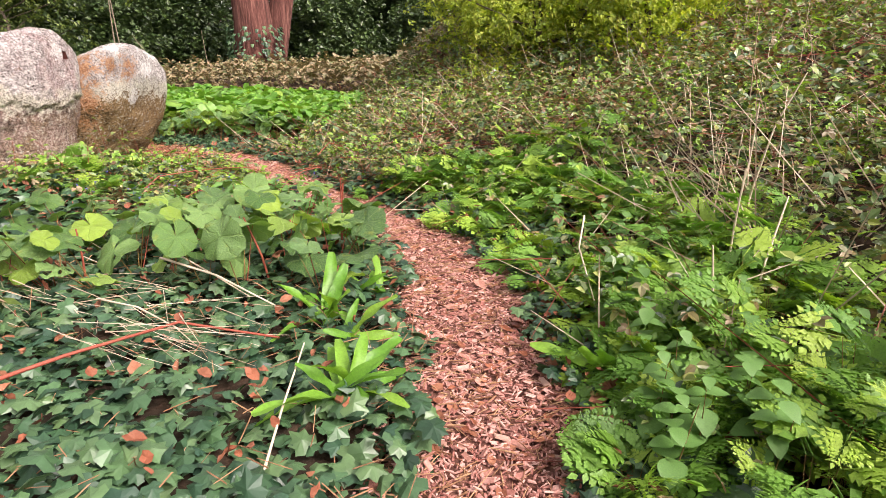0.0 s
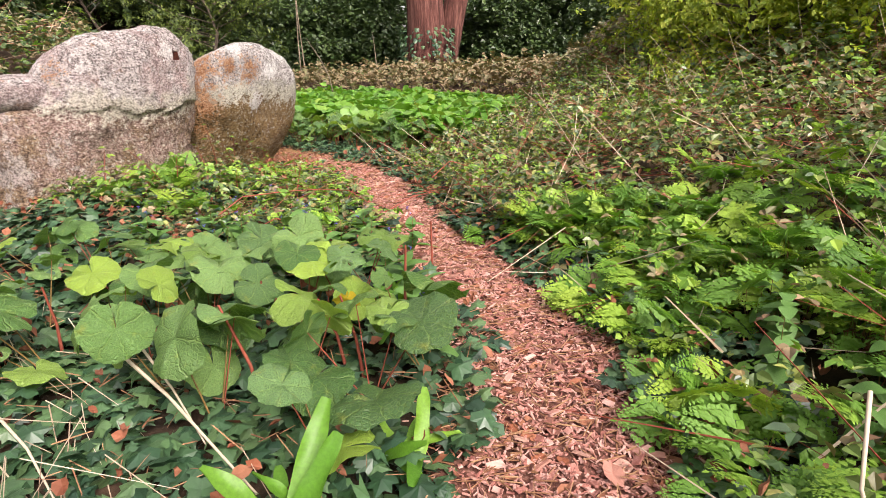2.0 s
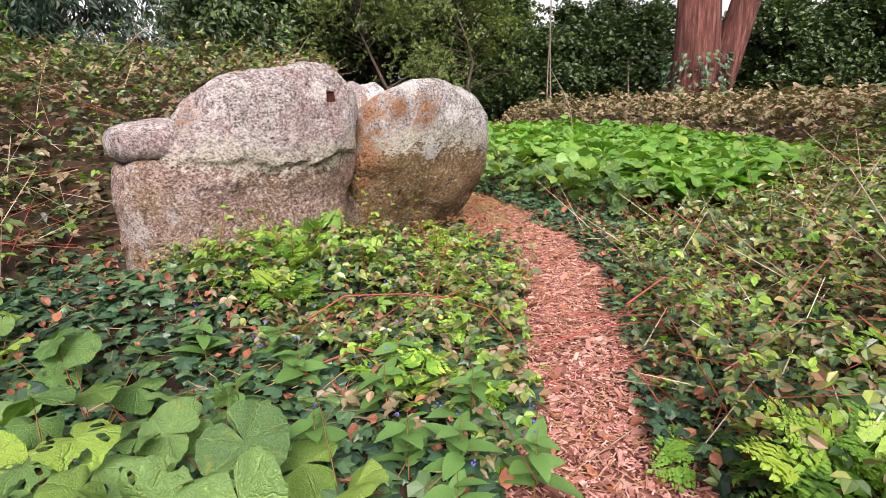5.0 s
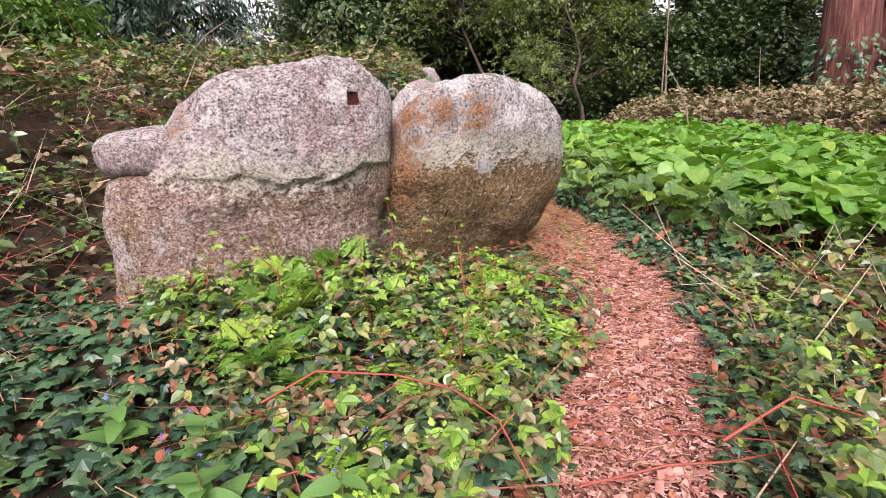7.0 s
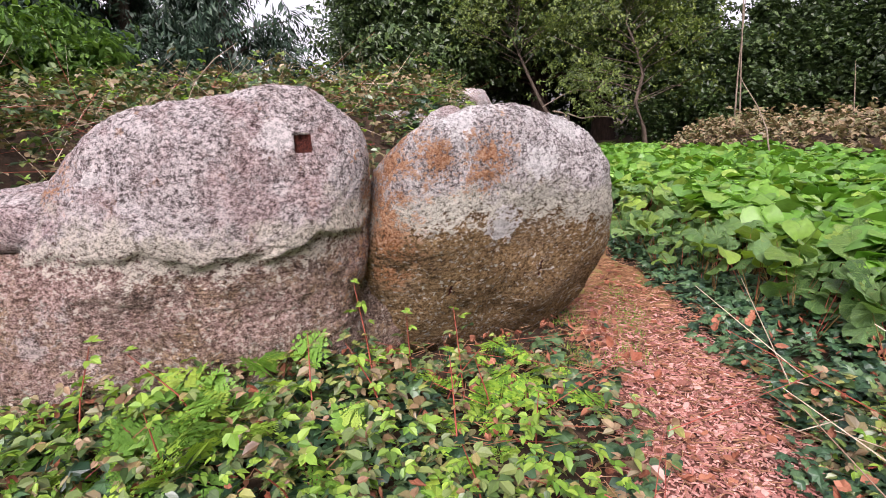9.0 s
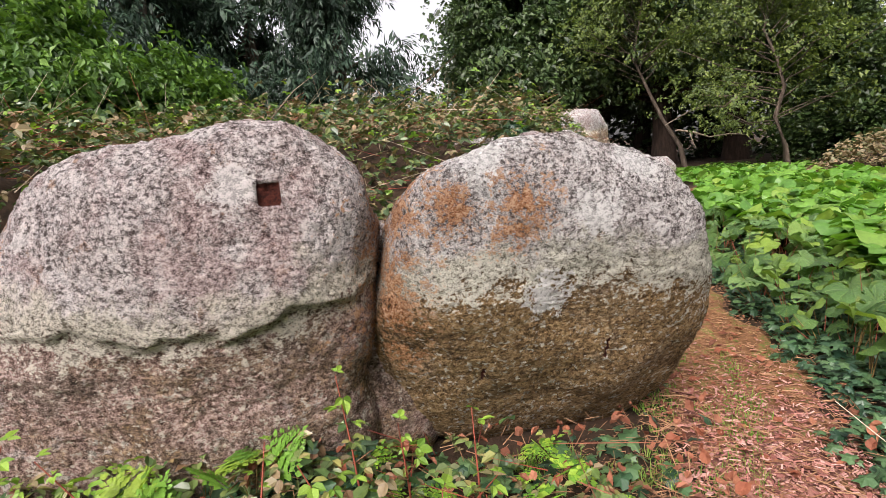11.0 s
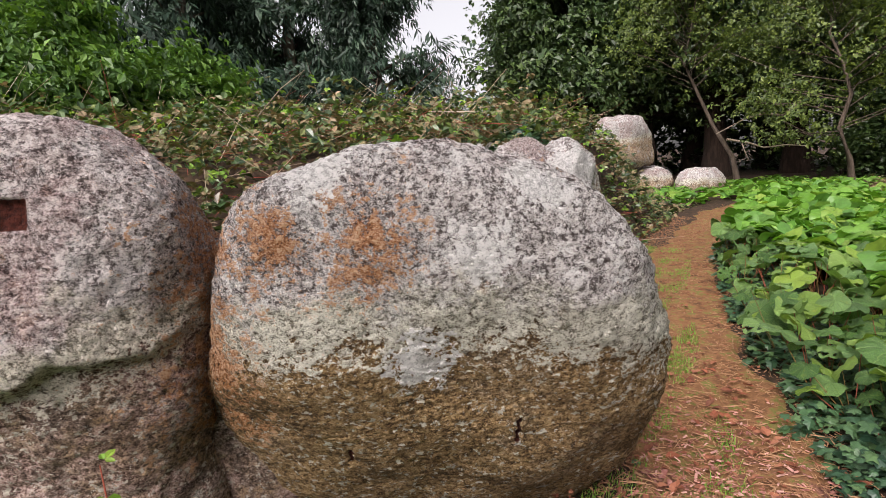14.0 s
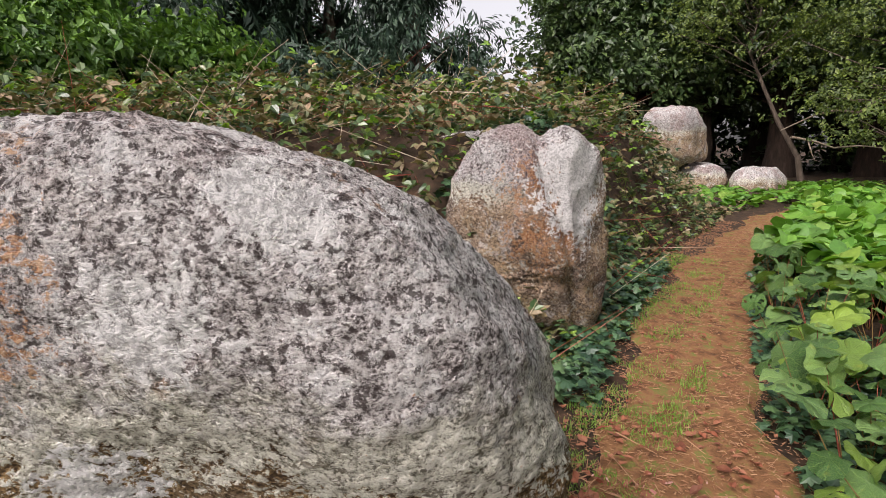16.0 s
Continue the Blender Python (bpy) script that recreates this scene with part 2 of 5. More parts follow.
LOOSE = plain_material("loose_bark_and_leaf", [(0.1, 0.036, 0.024), (0.25, 0.095, 0.07), (0.4, 0.2, 0.155), (0.16, 0.055, 0.04), (0.5, 0.33, 0.26)], 25.0, 0.8, 0.3, 0.004, False, 1.0, True)
STRAW = plain_material("dry_stem", [(0.28, 0.19, 0.12), (0.42, 0.33, 0.24), (0.54, 0.45, 0.35), (0.24, 0.13, 0.085)], 30.0, 0.8, 0.3, 0.003, True)
CANE = plain_material("red_bramble_cane", [(0.16, 0.035, 0.025), (0.27, 0.06, 0.04), (0.2, 0.09, 0.05)], 30.0, 0.6, 0.3, 0.003, True)
STEM = plain_material("green_stem", [(0.09, 0.13, 0.03), (0.18, 0.12, 0.04), (0.25, 0.08, 0.04)], 20.0, 0.6, 0.2, 0.003, True)
BARK = plain_material("grey_bark", [(0.035, 0.026, 0.02), (0.08, 0.06, 0.045), (0.13, 0.1, 0.08)], 8.0, 0.95, 0.9, 0.05, False, 0.2)
REDBARK = plain_material("red_fibrous_bark", [(0.03, 0.012, 0.01), (0.1, 0.038, 0.03), (0.22, 0.1, 0.08)], 9.0, 0.95, 1.0, 0.12, False, 0.1)
# Grey bark about halved: the hollow's shade is put into the trunk colour.
SHADEBARK = plain_material("shaded_yew_bark", [(0.012, 0.008, 0.006), (0.03, 0.019, 0.014), (0.055, 0.035, 0.026)], 8.0, 0.95, 0.9, 0.05, False, 0.2)
DEADWOOD = plain_material("bare_wood", [(0.12, 0.09, 0.065), (0.26, 0.21, 0.16)], 8.0, 0.85, 0.4, 0.01)
IVY = leaf_material("ivy_leaf", [(0.01, 0.03, 0.016), (0.025, 0.065, 0.032), (0.045, 0.1, 0.045), (0.085, 0.15, 0.06), (0.06, 0.13, 0.055), (0.02, 0.055, 0.034)], 0.38, 0.1)
BRAMBLE = leaf_material("bramble_leaf", [(0.025, 0.06, 0.025), (0.08, 0.14, 0.045), (0.17, 0.24, 0.07), (0.06, 0.1, 0.06), (0.26, 0.32, 0.08), (0.24, 0.13, 0.08), (0.1, 0.16, 0.06)], 0.3, 0.22)
# Darker copy of the bramble leaf colours, for the high left bank.
DARKBRAMBLE = leaf_material("dark_bramble_leaf", [(0.018, 0.04, 0.018), (0.045, 0.085, 0.03), (0.1, 0.16, 0.05), (0.04, 0.065, 0.04), (0.16, 0.23, 0.06), (0.12, 0.08, 0.05)], 0.28, 0.2)
BRIGHT = leaf_material("young_leaf", [(0.1, 0.22, 0.03), (0.18, 0.33, 0.045), (0.28, 0.42, 0.06), (0.09, 0.18, 0.035)], 0.45, 0.35)
ELDER = leaf_material("elder_leaf", [(0.04, 0.1, 0.02), (0.08, 0.17, 0.03), (0.14, 0.26, 0.045), (0.03, 0.07, 0.02)], 0.45, 0.3)
BUTTER = leaf_material("butterbur_leaf", [(0.08, 0.22, 0.025), (0.12, 0.28, 0.035), (0.17, 0.34, 0.05), (0.1, 0.24, 0.05), (0.24, 0.36, 0.06)], 0.42, 0.35)
BUTTER_OB = leaf_material("butterbur_large_leaf", [(0.03, 0.09, 0.02), (0.09, 0.2, 0.05), (0.18, 0.31, 0.1), (0.05, 0.13, 0.03), (0.28, 0.42, 0.06), (0.13, 0.25, 0.09), (0.04, 0.1, 0.025)], 0.33, 0.32, 3.5, True)
DOCK = leaf_material("dock_leaf", [(0.09, 0.24, 0.025), (0.15, 0.32, 0.035), (0.21, 0.38, 0.05)], 0.4, 0.35, by_object=True)
PARSLEY = leaf_material("cow_parsley_leaf", [(0.09, 0.22, 0.03), (0.17, 0.36, 0.045), (0.28, 0.47, 0.06), (0.4, 0.54, 0.08)], 0.42, 0.35)
PARSLEY_OB = leaf_material("cow_parsley_large_leaf", [(0.08, 0.19, 0.03), (0.16, 0.32, 0.045), (0.11, 0.25, 0.04), (0.24, 0.39, 0.05), (0.3, 0.42, 0.06)], 0.5, 0.35, by_object=True)
NETTLE = leaf_material("nettle_leaf", [(0.06, 0.15, 0.04), (0.1, 0.22, 0.055), (0.14, 0.26, 0.06)], 0.55, 0.3)
GRASS = leaf_material("grass_blade", [(0.08, 0.2, 0.02), (0.16, 0.3, 0.04), (0.25, 0.27, 0.08)], 0.5, 0.35)
EVERGREEN = leaf_material("dark_evergreen_leaf", [(0.018, 0.036, 0.013), (0.035, 0.07, 0.02), (0.07, 0.115, 0.03), (0.03, 0.05, 0.02)], 0.42, 0.12)
FIR = leaf_material("fir_needles", [(0.012, 0.03, 0.018), (0.022, 0.05, 0.03), (0.04, 0.075, 0.04)], 0.55, 0.1)
LIGHTLEAF = leaf_material("light_spring_leaf", [(0.05, 0.08, 0.02), (0.09, 0.135, 0.03), (0.17, 0.22, 0.05), (0.03, 0.06, 0.018)], 0.45, 0.35)
YELLOWLEAF = leaf_material("yellow_green_leaf", [(0.28, 0.34, 0.04), (0.4, 0.46, 0.06), (0.18, 0.27, 0.04), (0.46, 0.46, 0.09)], 0.5, 0.5)
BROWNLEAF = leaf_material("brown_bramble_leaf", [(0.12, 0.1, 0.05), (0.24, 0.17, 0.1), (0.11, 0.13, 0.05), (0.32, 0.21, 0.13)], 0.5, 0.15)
BLUE = leaf_material("blue_petal", [(0.1, 0.1, 0.5), (0.15, 0.13, 0.6)], 0.5, 0.3)
YELLOW = leaf_material("yellow_leaf", [(0.55, 0.4, 0.03), (0.6, 0.45, 0.05)], 0.5, 0.35)


# ---- geometry helpers ----
rng = np.random.default_rng(7)


def mesh_from(name, verts, faces, material, smooth=True):
    """verts (n,3), faces (m,k) with one k."""
    verts, faces = np.asarray(verts, np.float32), np.asarray(faces, np.int32)
    me = bpy.data.meshes.new(name)
    n, (m, k) = len(verts), faces.shape
    me.vertices.add(n)
    me.vertices.foreach_set("co", verts.ravel())
    me.loops.add(m * k)
    me.loops.foreach_set("vertex_index", faces.ravel())
    me.polygons.add(m)
    me.polygons.foreach_set("loop_start", np.arange(0, m * k, k, dtype=np.int32))
    me.polygons.foreach_set("loop_total", np.full(m, k, np.int32))
    me.polygons.foreach_set("use_smooth", np.full(m, smooth))
    me.update(calc_edges=True)
    me.materials.append(material)
    return me


def part(name, me, parent, label=""):
    ob = new(name, me)
    ob.parent = parent
    return tagged(ob, label)


def smooth(a, b, x):
    u = np.clip((x - a) / (b - a), 0, 1)
    return u * u * (3 - 2 * u)


def turns(yaw, pitch, roll):
    """Rotation matrices Rz(yaw) Rx(pitch) Ry(roll), as an (n,3,3) array."""
    cy, sy, cp, sp, cr, sr = np.cos(yaw), np.sin(yaw), np.cos(pitch), np.sin(pitch), np.cos(roll), np.sin(roll)
    o, i = np.zeros_like(cy), np.ones_like(cy)
    z = np.stack([cy, -sy, o, sy, cy, o, o, o, i], -1).reshape(-1, 3, 3)
    x = np.stack([i, o, o, o, cp, -sp, o, sp, cp], -1).reshape(-1, 3, 3)
    y = np.stack([cr, o, sr, o, i, o, -sr, o, cr], -1).reshape(-1, 3, 3)
    return z @ x @ y


def strew(name, template, places, rot, size, material, label, category, kind="stuff", parent=None, soft=False):
    """Many small pieces of one shape, joined as one object."""
    tv, tf = template
    places, size = np.asarray(places), np.asarray(size)
    if size.ndim == 1:
        size = size[:, None].repeat(3, 1)
    v = np.einsum("nij,nkj->nki", rot, tv[None] * size[:, None, :]) + places[:, None, :]
    f = tf[None] + (np.arange(len(places)) * len(tv))[:, None, None]
    ob = new(name, mesh_from(name, v.reshape(-1, 3), f.reshape(-1, tf.shape[1]), material, soft))
    if parent is not None:
        ob.parent = parent
        return ob
    return tagged(ob, label, category, "", kind)


def fan(outline, centre=(0, 0.35, 0), lift=0.0):
    """A blade from its outline, fanned from a point on the midrib."""
    v = np.array([centre, *outline], float)
    n = len(outline)
    f = np.array([(0, 1 + i, 1 + (i + 1) % n) for i in range(n)])
    v[:, 2] += lift * np.abs(v[:, 0])
    return v, f


def join(parts):
    vs, fs, o = [], [], 0
    for v, f in parts:
        vs.append(v)
        fs.append(f + o)
        o += len(v)
    return np.concatenate(vs), np.concatenate(fs)


def moved(tmpl, yaw=0.0, pitch=0.0, roll=0.0, size=1.0, at=(0, 0, 0)):
    r = turns(np.array([yaw]), np.array([pitch]), np.array([roll]))[0]
    return (tmpl[0] * size) @ r.T + np.array(at), tmpl[1]


def ovate(width=0.36, fold=0.35, droop=0.25, teeth=0.0):
    """Pointed oval leaf along +y, one unit long, folded at the midrib."""
    ys = np.array([0.0, 0.12, 0.3, 0.5, 0.7, 0.87, 1.0])
    ws = width * np.array([0.05, 0.62, 1.0, 0.95, 0.68, 0.34, 0.0])
    v, f = [], []
    for y, w in zip(ys, ws):
        z = -droop * y * y
        v += [(0, y, z), (-w, y - 0.03, z + fold * w), (w, y - 0.03, z + fold * w)]
    for i in range(len(ys) - 1):
        a, b = 3 * i, 3 * i + 3
        f += [(a, b, b + 1), (a, b + 1, a + 1), (a, a + 2, b + 2), (a, b + 2, b)]
    return np.array(v), np.array(f)


def simple_leaf(width=0.34, fold=0.3, droop=0.2):
    v = np.array([(0, 0, 0), (-width, 0.4, fold * width), (0, 0.5, 0), (width, 0.4, fold * width), (0, 1, -droop)])
    return v, np.array([(0, 2, 1), (0, 3, 2), (1, 2, 4), (2, 3, 4)])


def ivy_leaf():
    pts = [(0.0, 0.0), (-0.28, -0.12), (-0.5, 0.12), (-0.33, 0.3), (-0.42, 0.58), (-0.17, 0.6), (0, 0.95), (0.17, 0.6), (0.42, 0.58), (0.33, 0.3), (0.5, 0.12), (0.28, -0.12)]
    return fan([(x, y, -0.25 * abs(x) - 0.15 * y * y) for x, y in pts], (0, 0.32, 0.06))


def round_leaf(seed, rings=3, spokes=18, holes=0):
    """Heart-shaped butterbur leaf with a narrow notch at the stalk, scalloped drooping rim and raised folds; one unit across."""
    r = np.random.default_rng(seed)
    v, f = [(0.0, 0.0, 0.0)], []
    ph, amp = r.uniform(0, 6.28, 5), r.uniform(0.008, 0.03, 4)
    bow, sway, cup = r.uniform(0.04, 0.13), r.uniform(0.03, 0.08), r.uniform(-0.06, 0.1)
    angs = np.linspace(-0.975 * math.pi, 0.975 * math.pi, spokes)
    for k in range(1, rings + 1):
        q = k / rings
        for j, a in enumerate(angs):
            lobe = 1 - 0.3 * max(0.0, (abs(a) / angs[-1] - 0.86) / 0.14) ** 2
            tip = 0.07 * max(0.0, math.cos(a)) ** 6
            rim = (0.02 if j % 2 else -0.015) * q ** 4
            rad = 0.5 * q * lobe * (1 - 0.07 * math.cos(a * 2) + tip + rim + sum(amp[i] * math.sin((i + 2) * a + ph[i]) for i in range(4)) * q)
            z = cup * q + bow * q * math.sin(2 * a + ph[2]) + sway * q * math.sin(3 * a + ph[0]) + 0.03 * q * q * math.sin(8 * a + ph[1]) - 0.13 * q ** 3 * (0.6 + 0.4 * math.sin(a + ph[4]))
            v.append((rad * math.sin(a), rad * math.cos(a), z))
    for j in range(spokes - 1):
        f.append((0, 1 + j, 2 + j))
        for k in range(rings - 1):
            a, b = 1 + k * spokes + j, 1 + (k + 1) * spokes + j
            f += [(a, b, b + 1), (a, b + 1, a + 1)]
    f = np.array(f)
    if holes:
        keep = np.ones(len(f), bool)
        for c in r.integers(spokes, len(v) - 1, holes):
            keep &= ~(f == c).any(1)
        f = f[keep]
    return np.array(v), f


def dock_leaf(seed):
    r = np.random.default_rng(seed)
    n, v, f = 11, [], []
    bend, side = r.uniform(0.15, 0.55), r.uniform(-0.15, 0.15)
    for i in range(n):
        u = i / (n - 1)
        w = 0.115 * math.sin(math.pi * min(1, u * 0.88 + 0.06)) ** 0.5 if i else 0.012
        x, z = side * u * u, -bend * u * u
        wave = 0.03 * math.sin(12 * u + seed)
        v += [(x, u, z), (x - w, u, z + 0.3 * w + wave), (x - 0.5 * w, u, z + 0.05 * w), (x + 0.5 * w, u, z + 0.05 * w), (x + w, u, z + 0.3 * w - wave)]
    for i in range(n - 1):
        a, b = 5 * i, 5 * i + 5
        for p, q in ((1, 2), (2, 0), (0, 3), (3, 4)):
            f += [(a + p, a + q, b + q), (a + p, b + q, b + p)]
    return np.array(v), np.array(f)


def frond(seed):
    """Feathery cow-parsley leaf: a rib with opposite toothed leaflets, one unit long."""
    r = np.random.default_rng(seed)
    out = []
    tiny = (np.array([(0, 0, 0), (-0.3, 0.42, 0.03), (0, 0.5, 0), (0, 1, -0.1), (0.3, 0.42, 0.03)]), np.array([(0, 2, 1), (0, 4, 2), (1, 2, 3), (2, 4, 3)]))
    for i in range(8):
        u = 0.2 + 0.1 * i
        ln = 0.62 * (1 - u) + 0.1
        for s in (-1, 1):
            base = np.array((0, u, -0.25 * u * u))
            a = s * r.uniform(0.8, 1.15)
            d = np.array((math.sin(a), math.cos(a), 0))
            for j in range(4):
                q = 0.2 + 0.25 * j
                for s2 in ((-1, 1) if j < 3 else (0,)):
                    out.append(moved(tiny, -(a + s2 * 0.8), r.uniform(-0.3, 0.2), 0, ln * (0.46 - 0.08 * j if j < 3 else 0.34), base + d * ln * q + np.array((0, 0, -0.1 * q * ln))))
    out.append(moved(tiny, 0, -0.4, 0, 0.16, (0, 0.97, -0.24)))
    out.append((np.array([(-0.008, 0, 0), (0.008, 0, 0), (0.005, 1, -0.25), (-0.005, 1, -0.25), (0, 0.5, -0.05), (0, 0.5, -0.06)]), np.array([(0, 1, 4), (1, 2, 4), (4, 2, 3), (0, 4, 3)])))
    return join(out)


def bramble_spray():
    """Three toothed leaflets on one stalk."""
    l = (np.array([(0, 0, 0), (-0.31, 0.24, 0.1), (-0.3, 0.62, 0.06), (0, 1, -0.16), (0.3, 0.62, 0.06), (0.31, 0.24, 0.1)]), np.array([(0, 3, 2), (0, 2, 1), (0, 4, 3), (0, 5, 4)]))
    return join([moved(l, 0, -0.1, 0, 0.62, (0, 0.38, 0)), moved(l, 1.15, -0.1, 0.2, 0.5, (-0.02, 0.3, 0)), moved(l, -1.15, -0.1, -0.2, 0.5, (0.02, 0.3, 0))])


def kite(width=0.3):
    v = np.array([(0, 0, 0), (-width, 0.45, 0.08), (0, 1, -0.15), (width, 0.45, 0.08)])
    return v, np.array([(0, 2, 1), (0, 3, 2)])


def sprig(seed, leaf, n=7):
    """A twig's end with several leaves, about one unit across."""
    r = np.random.default_rng(seed)
    out = []
    for i in range(n):
        out.append(moved(leaf, r.uniform(0, 6.28), r.uniform(-0.9, 0.5), r.uniform(-0.5, 0.5), r.uniform(0.3, 0.48), r.uniform(-0.28, 0.28, 3)))
    return join(out)


def fir_spray(seed):
    """Drooping fir bough: a rib with rows of narrow needle combs."""
    r = np.random.default_rng(seed)
    out = []
    comb = (np.array([(0, 0, 0), (-0.11, 0.5, -0.03), (0.0, 1, -0.16), (0.11, 0.5, -0.03)]), np.array([(0, 3, 1), (1, 3, 2)]))
    for i in range(5):
        u = i / 4
        for s in (-1, 1):
            out.append(moved(comb, s * r.uniform(0.5, 1.0), r.uniform(-0.7, 0.0), 0, 0.45 * (1 - 0.55 * u) * r.uniform(0.7, 1.2), (0, u * 0.8, -0.35 * u * u)))
    out.append(moved(comb, 0, -0.6, 0, 0.3, (0, 0.8, -0.35)))
    return join(out)


def stalk(seg=3, bend=0.15, sides=3, thin=0.4):
    """Thin tapered stalk along +y, one unit long; x and z set its thickness."""
    v, f = [], []
    for i in range(seg + 1):
        u = i / seg
        r = 0.5 * (1 - (1 - thin) * u)
        for k in range(sides):
            a = 2 * math.pi * k / sides
            v.append((r * math.cos(a), u, r * math.sin(a)))
    for i in range(seg):
        for k in range(sides):
            a, b = i * sides + k, i * sides + (k + 1) % sides
            f += [(a, b, b + sides), (a, b + sides, a + sides)]
    return np.array(v), np.array(f)


def tube(points, radii, sides=8):
    """A tapering limb through the given points."""
    pts = [Vector(p) for p in points]
    v, f = [], []
    for i, p in enumerate(pts):
        d = (pts[min(i + 1, len(pts) - 1)] - pts[max(i - 1, 0)]).normalized()
        q = d.to_track_quat("Z", "Y")
        for k in range(sides):
            a = 2 * math.pi * k / sides
            v.append(p + q @ Vector((radii[i] * math.cos(a), radii[i] * math.sin(a), 0)))
    for i in range(len(pts) - 1):
        for k in range(sides):
            a, b = i * sides + k, i * sides + (k + 1) % sides
            f.append((a, b, b + sides, a + sides))
    return np.array([tuple(p) for p in v]), np.array(f)


# ---- plan: the footpath and the height of the growth on each side ----
TRACK = np.array([(0.3, -6), (0.2, -1), (0.16, 1.4), (0.16, 2.4), (0.1, 3.1), (-0.1, 3.8), (-0.44, 4.4), (-0.9, 4.97), (-1.25, 5.38), (-1.56, 5.85), (-1.86, 6.32),
                  (-2.32, 7.05), (-2.82, 7.66), (-3.45, 8.22), (-4.35, 8.75), (-5.3, 9.35), (-6.4, 10.0), (-8.0, 11.15), (-9.4, 12.2), (-11.5, 14.2), (-13.9, 16.6), (-15.0, 19.0), (-14.5, 24.0)])


def from_track(x, y):
    """Distance to the path's middle line, positive on its right, and the distance gone along it."""
    p = np.stack([x, y], -1)
    best, side, run = np.full(x.shape, 1e9), np.zeros(x.shape), np.zeros(x.shape)
    gone = 0.0
    for a, b in zip(TRACK[:-1], TRACK[1:]):
        d = b - a
        ln = np.hypot(*d)
        u = np.clip(((p - a) @ d) / ln ** 2, 0, 1)
        q = p - a - u[..., None] * d
        dist = np.hypot(q[..., 0], q[..., 1])
        near = dist < best
        s = np.where(d[0] * q[..., 1] - d[1] * q[..., 0] < 0, 1.0, -1.0)
        best, side, run = np.where(near, dist, best), np.where(near, s, side), np.where(near, gone + u * ln, run)
        gone += ln
    return best * side, run


def wobble(x, y, scale, seed=0.0):
    return (np.sin(x * 1.7 / scale + seed) * np.cos(y * 1.3 / scale + 2 * seed) + 0.6 * np.sin((x + y) * 2.9 / scale + 3 * seed) + 0.4 * np.cos((x - 1.4 * y) * 4.7 / scale + seed)) / 2


PATCH = [(-3.7, 9.25), (-2.9, 9.0), (-2.1, 9.5), (-1.7, 11.5), (-2.0, 14.0), (-5.0, 16.2), (-9.0, 18.2), (-13.0, 18.6), (-13.4, 17.0), (-11.1, 14.4), (-9.0, 12.5), (-7.6, 11.4), (-6.0, 10.35), (-4.9, 9.75)]


def inside(x, y, poly):
    c = np.zeros(x.shape, bool)
    for (x0, y0), (x1, y1) in zip(poly, poly[1:] + poly[:1]):
        c ^= ((y0 > y) != (y1 > y)) & (x < (x1 - x0) * (y - y0) / (y1 - y0 + 1e-12) + x0)
    return c


def bank(x, y):
    """Height of the bramble banks' tops above the ground."""
    s, run = from_track(x, y)
    right = (0.32 + 0.12 * smooth(4.2, 4.8, y) * smooth(7.4, 6.6, y) + 0.66 * smooth(0.7, 3.4, s) + 1.15 * smooth(3.0, 7.5, s) + 0.17 * wobble(x, y, 0.8, 1.0) + 0.08 * wobble(x, y, 0.3, 8.0)) * smooth(0.22, 0.62, s)
    right *= np.where(y > 8.5, smooth(-3.4, 0.6, x), 1.0)
    mound = (1.15 + 0.12 * wobble(x, y, 1.0, 4.0)) * smooth(14.5, 17.5, y + 0.42 * (x + 4) ) * (x > -13.5) * smooth(0.8, 2.5, s)
    u = -x - 5.5 + 1.5 * np.clip(4.8 - y, 0, 2.5)
    left = (1.9 * smooth(0.0, 3.8, u) + 0.35 * smooth(0.0, 0.6, u) + 0.2 * wobble(x, y, 0.9, 2.0) + 0.1 * wobble(x, y, 0.3, 6.0)) * smooth(0.5, 1.8, -s) * smooth(-0.1, 0.4, u)
    left *= 1 - 0.75 * smooth(11.5, 15.5, y)
    return np.where(s > 0, np.maximum(np.maximum(right, mound), 0), np.maximum(left, 0))


def soil(x, y):
    """The ground's height: level along the path, swelling under the banks."""
    s, run = from_track(x, y)
    return np.maximum(bank(x, y) - 0.4, 0) * 0.9 + 0.02 * wobble(x, y, 0.5, 3.0) * smooth(0.4, 0.8, np.abs(s)) + 0.03 * smooth(0.3, 0.6, np.abs(s)) + 0.2 * smooth(-2.9, -3.9, x) * smooth(-7.0, -6.2, x) * smooth(3.4, 4.4, y) * smooth(6.9, 6.3, y)


# ---- the ground, one sheet ----
gx = np.concatenate([-np.geomspace(900, 20.5, 16), np.arange(-20, 9, 0.16), np.geomspace(9.2, 900, 18)])
gy = np.concatenate([-np.geomspace(900, 4.5, 16), np.arange(-4, 24, 0.16), np.geomspace(24.4, 900, 16)])
GX, GY = np.meshgrid(gx, gy)
GZ = soil(GX, GY)
n0, n1 = GX.shape
idx = np.arange(n0 * n1).reshape(n0, n1)
quads = np.stack([idx[:-1, :-1], idx[:-1, 1:], idx[1:, 1:], idx[1:, :-1]], -1).reshape(-1, 4)
ground = tagged(new("ground", mesh_from("ground", np.stack([GX, GY, GZ], -1).reshape(-1, 3), quads, SOIL)), "dark leaf-strewn woodland soil under the plants", "ground", "", "structure")


